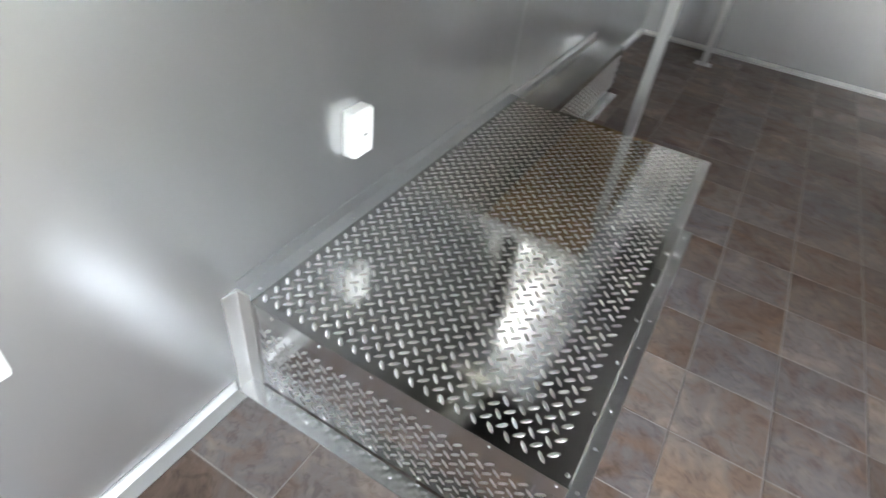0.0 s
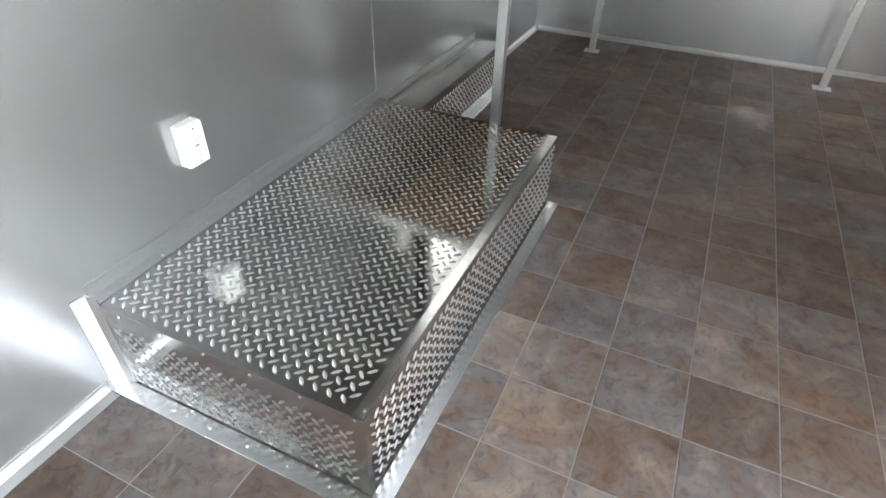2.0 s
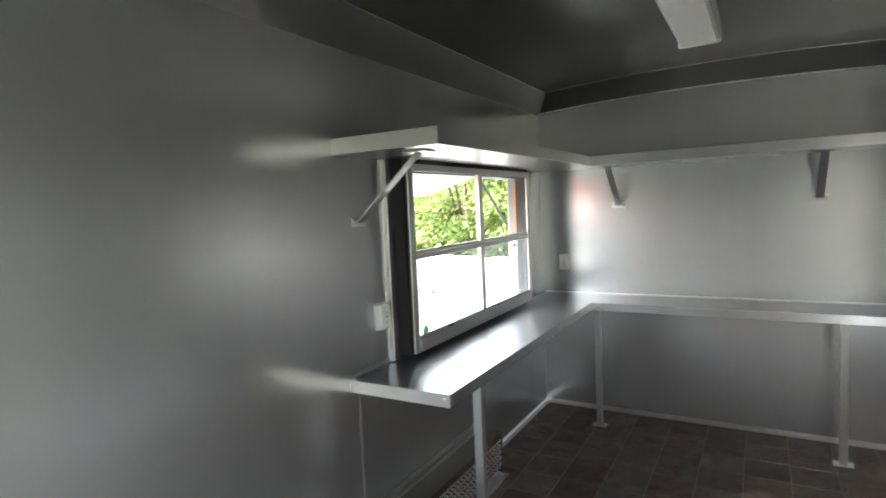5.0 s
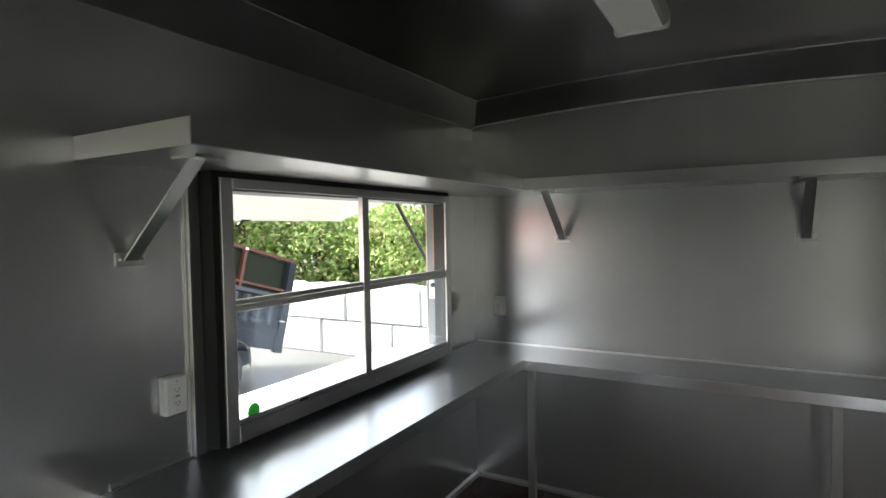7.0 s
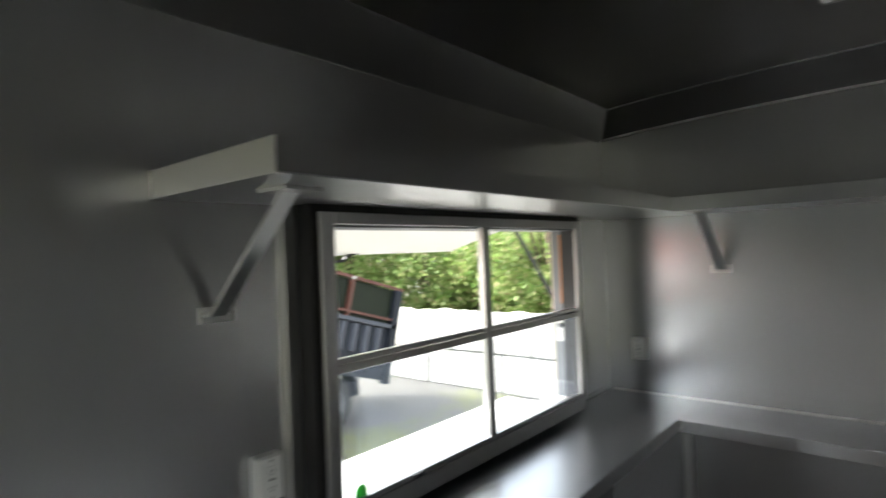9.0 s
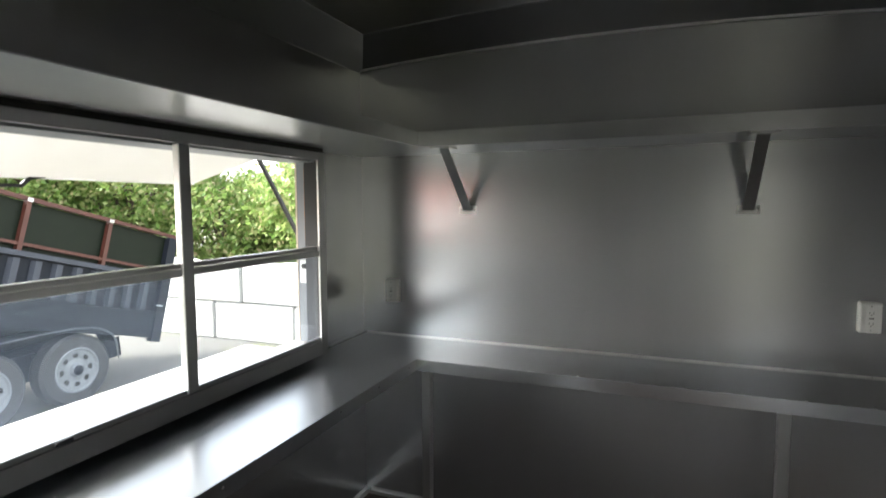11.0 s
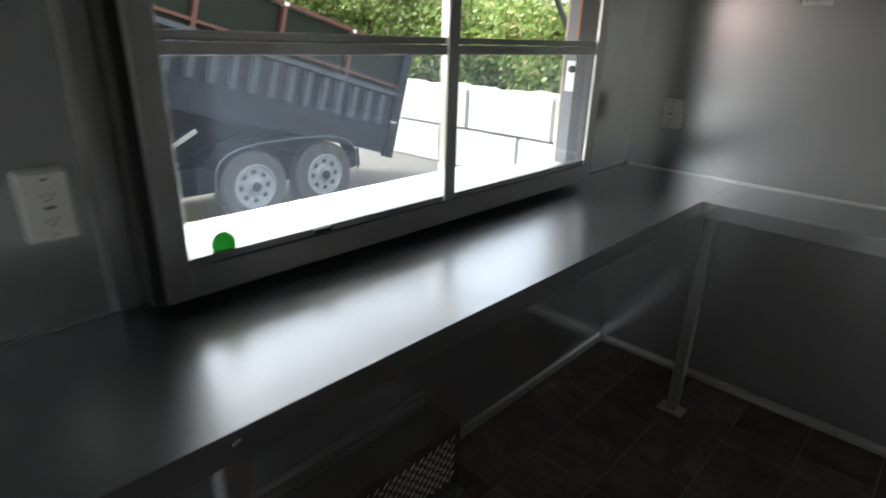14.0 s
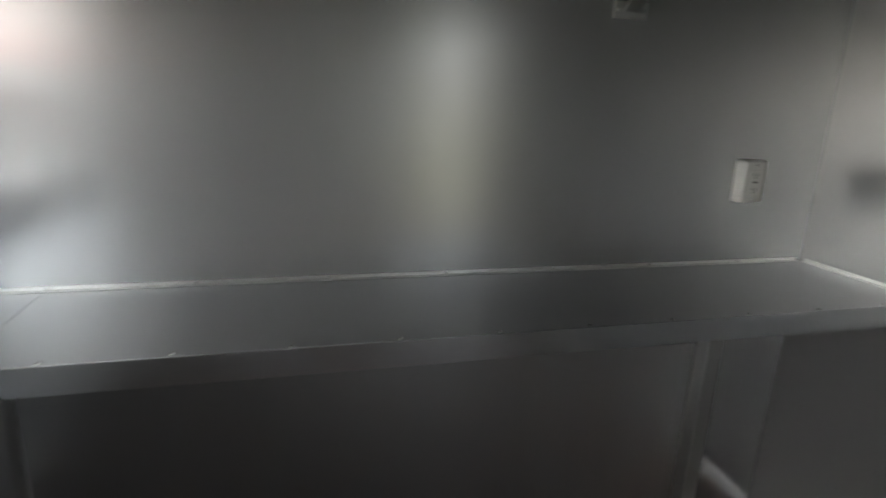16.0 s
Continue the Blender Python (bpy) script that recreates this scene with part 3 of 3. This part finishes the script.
part("wall_angle", prism([(FY - 0.0005, CT + 0.001), (FY - 0.012, CT + 0.001), (FY - 0.012, CT + 0.003), (FY - 0.003, CT + 0.004), (FY - 0.003, CT + 0.012), (FY - 0.0005, CT + 0.012)], 0, WX + 0.02, RX - 0.02), M_trim, counter_n)
part("wall_angle", prism([(RX - 0.0005, CT + 0.001), (RX - 0.012, CT + 0.001), (RX - 0.012, CT + 0.003), (RX - 0.003, CT + 0.004), (RX - 0.003, CT + 0.012), (RX - 0.0005, CT + 0.012)], 1, 4.375, FY - 0.02), M_trim, counter_n)
rivets(counter_n, [(x, 4.380, CT) for x in steps(0.42, 2.2, 10)], (0, 0, 1), 0.005)
rivets(counter_n, [(x, FY - 0.003, CT + 0.008) for x in steps(0.3, 2.1, 7)], (0, -1, 0), 0.004)
rivets(counter_w, [(x, 2.342, CT - 0.02) for x in (WX + 0.03, 0.03, 0.27)], (0, -1, 0), 0.006)
rivets(counter_w, [(0.294, y, CT - 0.02) for y in steps(2.36, 4.30, 8)], (1, 0, 0), 0.004)


def post(x, y):
    p = thing("counter_post", "square steel tube leg with foot plate under the counter", "table leg", "posts under the counters")
    part("tube", box((x - 0.020, y - 0.020, 0.005), (x + 0.020, y + 0.020, CT - 0.0245)), M_steel, p, bevel=0.002)
    part("foot_plate", box((x - 0.05, y - 0.035, 0.0), (x + 0.05, y + 0.035, 0.005)), M_steel, p, bevel=0.001)
    return p


post(0.270, 2.633)
post(0.322, 4.436)
post(1.745, 4.415)

# ---------- shelves ----------
SZ0, SZ1 = 1.850, 1.915
shelf_w = thing("wall_shelf", "folded sheet metal shelf above the serving window", "shelf")
part("bottom_sheet", box((WX + 0.001, 2.313, SZ0), (0.310, FY - 0.001, SZ0 + 0.003)), M_counter, shelf_w)
part("front_edge", box((0.307, 2.313, SZ0 + 0.003), (0.310, 4.382, SZ1)), M_wall, shelf_w)
part("end_edge", box((WX + 0.001, 2.310, SZ0), (0.310, 2.313, SZ1)), M_trim, shelf_w, "bright folded end edge")
shelf_n = thing("wall_shelf", "folded sheet metal shelf along the end wall", "shelf")
part("bottom_sheet", box((0.312, 4.382, SZ0), (RX - 0.001, FY - 0.001, SZ0 + 0.003)), M_counter, shelf_n)
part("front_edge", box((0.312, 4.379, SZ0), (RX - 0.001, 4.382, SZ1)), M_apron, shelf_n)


def bracket(m):
    """Strut bracket: foot plate on the wall, arm up to the shelf. Local x runs out from the wall."""
    k = thing("shelf_bracket", "flat steel strut bracket screwed to wall and shelf", "bracket", "brackets under the shelves")
    part("wall_plate", box((0.001, -0.045, -0.012), (0.005, 0.045, 0.028)), M_steel, k)
    part("arm", bar((0.008, 0, 0.006), (0.33, 0, 0.283), 0.044, 0.006), M_steel, k)
    part("shelf_plate", box((0.28, -0.045, 0.279), (0.38, 0.045, 0.2868)), M_steel, k)
    rivets(k, [(0.005, -0.034, 0.008), (0.005, 0.034, 0.008)], (1, 0, 0), 0.005)
    k.matrix_basis = m
    return k


bk = bracket(pose(WX, 2.455, 1.5625, 0, 0, 0))
copy_thing(bk, pose(0.415, FY, 1.5625, 0, 0, -90))
copy_thing(bk, pose(1.645, FY, 1.5625, 0, 0, -90))

# ---------- sockets ----------
def socket(m, label):
    k = thing("socket_box", label, "socket", "surface sockets")
    part("body", box((-0.037, 0.0, -0.060), (0.037, 0.036, 0.060)), M_white, k, bevel=0.004)
    part("cover", box((-0.034, 0.036, -0.057), (0.034, 0.041, 0.057)), M_white, k, bevel=0.002)
    part("insert", box((-0.0165, 0.041, -0.0335), (0.0165, 0.0428, 0.0335)), M_white, k, bevel=0.0006)
    for z in (-0.021, 0.021):
        for x, h in ((-0.0063, 0.0045), (0.0063, 0.0036)):
            part("slot", box((x - 0.0012, 0.0426, z - h), (x + 0.0012, 0.0434, z + h)), M_slot, k)
        part("slot", box((-0.0022, 0.0426, z - 0.0105), (0.0022, 0.0434, z - 0.0065)), M_slot, k)
    part("button", box((-0.0075, 0.0429, -0.0032), (0.0075, 0.0442, 0.0022)), M_slot, k, "dark test button")
    for z in (-0.047, 0.047):
        part("screw", lathe([(0.0032, 0.0409), (0.0030, 0.0419)], (0, 0, z), 'Y', 10), M_rivet, k)
    k.matrix_basis = m
    return k


s0 = socket(pose(WX, 1.400, 0.545, 0, 0, -90), "white surface socket box low on the metal wall")
copy_thing(s0, pose(WX, 0.540, 0.550, 0, 0, -90))
s1 = copy_thing(s0, pose(WX, 2.566, 1.134, 0, 0, -90))
s1["label"] = "white surface socket box beside the serving window"
s2 = copy_thing(s0, pose(-0.002, FY, 1.145, 0, 0, 180))
s2["label"] = "white surface socket box above the counter in the corner"
s3 = copy_thing(s0, pose(2.075, FY, 1.150, 0, 0, 180))
s3["label"] = "white surface socket box above the end counter"

# ---------- ceiling lamps ----------
def ceiling_lamp(y0, y1):
    k = thing("ceiling_light", "long white ceiling light, switched off", "ceiling light")
    t = 2.462
    part("diffuser", prism([(0.963, t - 0.03), (0.968, t - 0.078), (0.98, t - 0.088), (1.136, t - 0.088), (1.148, t - 0.078), (1.153, t - 0.03)], 1, y0 + 0.02, y1 - 0.02), M_lampw, k)
    part("base", box((0.958, y0 + 0.01, t - 0.03), (1.158, y1 - 0.01, t)), M_whitepaint, k)
    for a in (y0, y1 - 0.02):
        part("end_cap", prism([(0.958, t - 0.001), (0.958, t - 0.086), (0.968, t - 0.095), (1.148, t - 0.095), (1.158, t - 0.086), (1.158, t - 0.001)], 1, a, a + 0.02), M_whitepaint, k, bevel=0.002)


ceiling_lamp(2.48, 3.70)

# ---------- outside: ground, serving shelf, awning ----------
bm = bmesh.new()
v = [bm.verts.new(p) for p in ((-400, -400, G), (400, -400, G), (400, 400, G), (-400, 400, G))]
bm.faces.new(v)
tagged(finish(bm, "ground", M_ground), "grey gravel yard with weedy patches", "ground", kind="structure")

sh = thing("serving_shelf", "white fold-out shelf outside the serving window", "shelf")
part("board", box((-0.52, 2.45, 0.915), (WX - OUT - 0.001, 4.20, 0.935)), M_whitepaint, sh, bevel=0.003)
for y in (2.7, 3.95):
    part("strut", bar((-0.48, y, 0.913), (WX - OUT - 0.002, y, 0.62), 0.02, 0.02), M_steel, sh)

aw = thing("awning_door", "white propped-open serving door with gas struts", "awning")
HX, HZ = WX - OUT - 0.012, 1.93
AX, AZ = -1.03, 1.715
bm = prism([(HX, HZ), (AX, AZ), (AX, AZ + 0.035), (HX, HZ + 0.035)], 1, 2.55, 4.42)
part("panel", bm, M_whitepaint, aw)
part("edge", boxes(((AX - 0.012, 2.545, AZ - 0.006), (AX - 0.001, 4.425, AZ + 0.045))), M_whitepaint, aw, bevel=0.002)
part("strut", bar((-0.252, 4.33, 1.38), (-0.53, 4.33, 1.845), 0.016, 0.016), M_black, aw, "black gas strut")
part("strut", bar((-0.252, 2.60, 1.38), (-0.53, 2.60, 1.845), 0.016, 0.016), M_black, aw, "black gas strut")
bm = bmesh.new()
hp = [(AX - 0.004, 3.34, AZ + 0.004), (AX - 0.004, 3.40, AZ - 0.004), (AX - 0.004, 3.43, AZ - 0.035), (AX - 0.004, 3.56, AZ - 0.035), (AX - 0.004, 3.59, AZ - 0.004), (AX - 0.004, 3.65, AZ + 0.004)]
for a, c in zip(hp, hp[1:]):
    add_bar(bm, a, c, 0.014, 0.014)
part("pull_handle", bm, M_black, aw, "black D-shaped handle")

# chassis under the deck
ch = thing("trailer_chassis", "dark steel chassis rails on four jacks", "trailer chassis")
for x in (0.35, 1.80):
    part("rail", box((x - 0.04, BY - 0.02, -0.27), (x + 0.04, FY + 0.02, -0.12)), M_dump, ch)
for y in (BY + 0.3, 2.0, FY - 0.3):
    part("cross_member", box((WX, y - 0.03, -0.20), (RX, y + 0.03, -0.121)), M_dump, ch)
for x in (0.35, 1.80):
    for y in (BY + 0.25, FY - 0.25):
        part("jack", box((x - 0.03, y - 0.03, G + 0.01), (x + 0.03, y + 0.03, -0.27)), M_dump, ch)
        part("jack_foot", box((x - 0.09, y - 0.09, G), (x + 0.09, y + 0.09, G + 0.01)), M_dump, ch)

# ---------- outside: concrete block wall ----------
blocks = thing("block_wall", "wall of large pale concrete blocks in two courses", "wall")
BW, BH, BD = 1.50, 0.585, 0.60
bm = bmesh.new()
add_box(bm, (-BW / 2 + 0.008, 0, 0.006), (BW / 2 - 0.008, BD, BH - 0.004))
bmesh.ops.bevel(bm, geom=list(bm.edges), offset=0.022, segments=2, affect='EDGES')
block_me = bpy.data.meshes.new("block")
bm.to_mesh(block_me)
bm.free()
block_me.materials.append(M_concrete)
bm = bmesh.new()
add_box(bm, (-BW / 2 + 0.008, 0, 0.006), (BW / 2 - 0.008, BD, BH - 0.004))
bmesh.ops.bevel(bm, geom=list(bm.edges), offset=0.022, segments=2, affect='EDGES')
bmesh.ops.subdivide_edges(bm, edges=[e for e in bm.edges if abs(e.verts[0].co.x - e.verts[1].co.x) > 1], cuts=11)
for vv in bm.verts:
    if vv.co.z > BH - 0.05:
        vv.co.z += 0.030 * math.sin(vv.co.x * 9.0) * math.sin(vv.co.x * 4.1 + 1.0) + rng.uniform(-0.008, 0.008)
rough_me = bpy.data.meshes.new("block")
bm.to_mesh(rough_me)
bm.free()
rough_me.materials.append(M_concrete)
for row, shift in ((0, 0.0), (1, 0.55)):
    for i in range(-9, 4):
        o = new("block", rough_me if row else block_me)
        o.parent = blocks
        o.location = (-2.9 + shift + i * BW, 8.70 + rng.uniform(-0.012, 0.012), G + row * (BH + 0.004))
        o.rotation_euler = (0, 0, rng.uniform(-0.006, 0.006))

# ---------- outside: dump trailer ----------
dump = thing("dump_trailer", "dark grey tipped dump trailer with rust red side rails", "trailer")
DX = -4.30
TR = 0.372


def wheel(y):
    w = part("wheel", lathe([(0.235, -0.10), (TR - 0.03, -0.10), (TR, -0.07), (TR, 0.07), (TR - 0.03, 0.10), (0.235, 0.10), (0.235, 0.07)], (DX - 0.10, y, G + TR), 'X', 32), M_tyre, dump)
    part("rim", lathe([(0.235, 0.05), (0.236, 0.098), (0.220, 0.104), (0.205, 0.085), (0.12, 0.072), (0.075, 0.080), (0.06, 0.110), (0.03, 0.116)], (DX - 0.10, y, G + TR), 'X', 32), M_rim, w, "silver spoked steel rim")
    part("hub", lathe([(0.052, 0.105), (0.050, 0.125), (0.03, 0.135)], (DX - 0.10, y, G + TR), 'X', 16), M_dump, w, "dark hub cap")
    for k in range(8):
        a = k * math.pi / 4
        part("hand_hole", lathe([(0.030, 0.0), (0.030, 0.004)], (DX - 0.024, y + 0.155 * math.cos(a), G + TR + 0.155 * math.sin(a)), 'X', 10), M_black, w)


wheel(5.09)
wheel(5.95)
bm = bmesh.new()
arc = []
for k in range(0, 13):
    a = math.pi * (1 - k / 12)
    arc.append((5.52 + 0.87 * math.copysign(abs(math.cos(a)) ** 0.6, math.cos(a)), G + TR + 0.45 * math.sin(a) ** 0.55 if math.sin(a) > 0.001 else G + TR))
for (y0, z0), (y1, z1) in zip(arc, arc[1:]):
    add_bar(bm, (DX - 0.10, y0, z0), (DX - 0.10, y1, z1), 0.26, 0.02)
part("fender", bm, M_dump, dump)
bm = bmesh.new()
for (y0, z0), (y1, z1) in zip(arc, arc[1:]):
    add_bar(bm, (DX + 0.034, y0, z0 + 0.004), (DX + 0.034, y1, z1 + 0.004), 0.010, 0.014)
part("fender_highlight", bm, M_lip, dump, "pale strip painting the highlight along the fender edge")
part("subframe", boxes(((DX - 0.36, 1.2, G + 0.30), (DX - 0.30, 5.9, G + 0.58))), M_dump, dump)
part("chassis", boxes(((DX - 1.6, 1.2, G + 0.38), (DX - 0.37, 6.6, G + 0.52))), M_dump, dump)
# tipped body, rotated about its tail
body_m = Matrix.Translation((DX, 6.90, 0.03)) @ Matrix.Rotation(math.radians(-15.5), 4, 'X')


def tip(bm):
    bmesh.ops.transform(bm, matrix=body_m, verts=bm.verts)
    return bm


L = 4.4
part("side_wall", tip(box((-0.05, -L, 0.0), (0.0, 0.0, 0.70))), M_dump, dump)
part("far_side_wall", tip(box((-1.9, -L, 0.0), (-1.85, 0.0, 0.70))), M_dump, dump)
part("bed", tip(box((-1.85, -L, 0.0), (-0.05, 0.0, 0.05))), M_dump, dump)
part("tail_gate", tip(box((-1.9, 0.001, -0.02), (0.0, 0.06, 0.74))), M_dump, dump)
part("front_wall", tip(box((-1.9, -L - 0.05, 0.0), (0.0, -L, 1.15))), M_dump, dump)
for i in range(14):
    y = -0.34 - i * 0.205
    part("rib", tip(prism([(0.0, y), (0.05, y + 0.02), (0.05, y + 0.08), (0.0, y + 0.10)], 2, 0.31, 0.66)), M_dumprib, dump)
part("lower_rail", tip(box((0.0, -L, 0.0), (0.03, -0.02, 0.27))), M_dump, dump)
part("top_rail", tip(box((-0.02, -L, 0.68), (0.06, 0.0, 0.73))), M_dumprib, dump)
part("mesh_panel", tip(box((-0.03, -L, 0.735), (-0.015, -0.01, 1.20))), M_mesh, dump, "dark mesh side boards")
part("side_rail", tip(box((-0.02, -L, 1.205), (0.04, 0.05, 1.245))), M_rust, dump, "rust red rail")
part("side_rail", tip(box((0.0, -L, 0.78), (0.04, 0.0, 0.81))), M_rust, dump, "rust red rail")
for i in range(1, 5):
    y = -0.02 - i * 0.85
    part("stake", tip(box((-0.01, y - 0.022, 0.68), (0.045, y + 0.022, 1.22))), M_rust, dump, "rust red stake")
# Added black sheet: paints the shade in the space below the bed.
part("under_bed_shade", prism([(2.2, G + 0.50), (6.5, G + 0.50), (6.5, 0.15), (2.2, 1.34)], 0, DX - 0.95, DX - 0.90), M_black, dump, "black sheet standing in for the shade under the bed")
for a, d in (((4.9, G + 0.50), (3.2, 0.86)), ((4.3, G + 0.52), (5.3, 0.36)), ((3.0, G + 0.52), (4.3, 0.60))):
    part("lift_arm", bar((DX - 0.55, a[0], a[1]), (DX - 0.55, d[0], d[1]), 0.06, 0.06), M_dump, dump)
part("lift_ram", bar((DX - 0.5, 4.0, G + 0.52), (DX - 0.5, 4.75, 0.45), 0.05, 0.05), M_edge, dump, "bright hydraulic ram")
part("corner_post", tip(box((-0.02, -0.10, -0.05), (0.06, 0.02, 1.20))), M_dump, dump)
part("tail_board", tip(box((-1.85, -0.005, 0.745), (-0.025, 0.045, 1.18))), M_mesh, dump)
for i in range(1, 5):
    part("stake_clip", tip(box((0.0455, -0.045 - i * 0.85, 1.20), (0.052, 0.005 - i * 0.85, 1.235))), M_edge, dump, "bright clip at the stake top")
part("gate_latch", tip(box((0.061, -0.12, 0.365), (0.075, -0.04, 0.385))), M_edge, dump, "bright tailgate latch")

# a parked box trailer, met only in reflections
red = thing("box_trailer", "parked white box trailer with red orange upper panels", "trailer")
part("lower_body", box((-8.0, -9.0, 0.35), (-2.4, -6.8, 1.50)), M_whitepaint, red, bevel=0.02)
part("upper_panel", box((-8.0, -9.0, 1.505), (-2.4, -6.8, 2.45)), M_redpaint, red, bevel=0.02)
part("chassis", box((-7.9, -8.9, G + 0.35), (-2.5, -6.9, 0.345)), M_dump, red)
for x in (-5.6, -4.7):
    part("wheel", lathe([(0.2, -0.1), (0.36, -0.1), (0.36, 0.1), (0.2, 0.1)], (x, -6.92, G + 0.36), 'Y', 20), M_tyre, red)

# ---------- trees ----------
def tree(x, y, h, r, seed):
    rg = np.random.RandomState(seed)
    t = thing("tree", "leafy yellow-green tree at the yard's edge", "tree", "trees behind the yard")
    bm = bmesh.new()
    for k in range(7):
        a = rg.uniform(0, 6.28)
        z0 = h * rg.uniform(0.05, 0.35) if k else 0.0
        e = (x + math.cos(a) * r * 0.6, y + math.sin(a) * r * 0.6, G + h * rg.uniform(0.6, 0.9)) if k else (x, y, G + h * 0.85)
        add_bar(bm, (x, y, G + z0), e, 0.05 if k else 0.12, 0.05 if k else 0.12)
    part("trunk", bm, M_bark, t)
    n_clump, per = 150, 110
    u = rg.normal(size=(n_clump, 3))
    u /= np.linalg.norm(u, axis=1)[:, None]
    rad = rg.uniform(0.35, 1.0, n_clump) ** 0.5
    cen = u * rad[:, None] * np.array([r, r, h * 0.48]) + np.array([x, y, G + h * 0.52])
    size = rg.uniform(0.16, 0.34, n_clump) * r / 1.6
    n = n_clump * per
    q = np.repeat(cen, per, 0) + rg.normal(size=(n, 3)) * np.repeat(size, per)[:, None] * np.array([0.75, 0.75, 0.5])
    d = rg.normal(size=(n, 3))
    d /= np.linalg.norm(d, axis=1)[:, None]
    w = np.cross(d, rg.normal(size=(n, 3)))
    w /= np.linalg.norm(w, axis=1)[:, None]
    ln, wd = rg.uniform(0.05, 0.10, (n, 1)), rg.uniform(0.025, 0.05, (n, 1))
    verts = np.stack([q - d * ln, q + w * wd, q + d * ln, q - w * wd], 1).reshape(-1, 3)
    faces = np.arange(n * 4).reshape(-1, 4)
    me = bpy.data.meshes.new("crown")
    me.from_pydata(verts.tolist(), [], faces.tolist())
    me.materials.append(M_leaf)
    c = new("crown", me)
    c.parent = t
    c["kind"] = "stuff"


spots = [(-16.5, 4.2, 5.2, 2.2), (-15.0, 6.6, 4.6, 2.0), (-14.2, 8.8, 5.4, 2.2), (-12.6, 10.4, 4.4, 1.9), (-11.2, 12.2, 5.0, 2.1),
         (-9.2, 13.2, 3.0, 1.9), (-7.2, 13.8, 2.6, 1.7), (-5.4, 13.4, 4.6, 1.9), (-3.4, 13.8, 5.0, 2.0), (-1.4, 13.6, 4.6, 2.0),
         (-18.0, 9.8, 6.0, 2.6), (-14.6, 13.4, 6.0, 2.6), (-8.6, 16.4, 2.8, 2.2), (-4.4, 16.8, 5.6, 2.5), (-18.0, 1.5, 5.4, 2.4), (0.8, 14.2, 5.0, 2.2)]
for k, (x, y, h, r) in enumerate(spots):
    tree(x, y, h, r, 100 + k)

# ---------- floor tiles ----------
TP = 0.2335
bm = bmesh.new()
v = add_box(bm, (-TP / 2 + 0.0017, -TP / 2 + 0.0017, -0.006), (TP / 2 - 0.0017, TP / 2 - 0.0017, 0.0))
top = [f for f in bm.faces if f.normal.z > 0.5 or all(abs(w.co.z) < 1e-6 for w in f.verts)]
bmesh.ops.bevel(bm, geom=list({e for f in top for e in f.edges}), offset=0.0008, segments=1, affect='EDGES')
tile_me = bpy.data.meshes.new("tile")
bm.to_mesh(tile_me)
bm.free()
tile_me.materials.append(M_tile)
i0, i1 = math.ceil((WX - 1.006) / TP - 0.1), math.floor((RX - 1.006) / TP)
j0, j1 = math.ceil((BY - 1.477) / TP), math.floor((FY - 1.477) / TP)
for i in range(i0 - 1, i1 + 1):
    for j in range(j0 - 1, j1 + 1):
        o = new("tile", tile_me)
        o.parent = floor_deck
        o.location = (1.006 + (i + 0.5) * TP, 1.477 + (j + 0.5) * TP, 0.0)
        o.rotation_euler = (0, 0, 0)
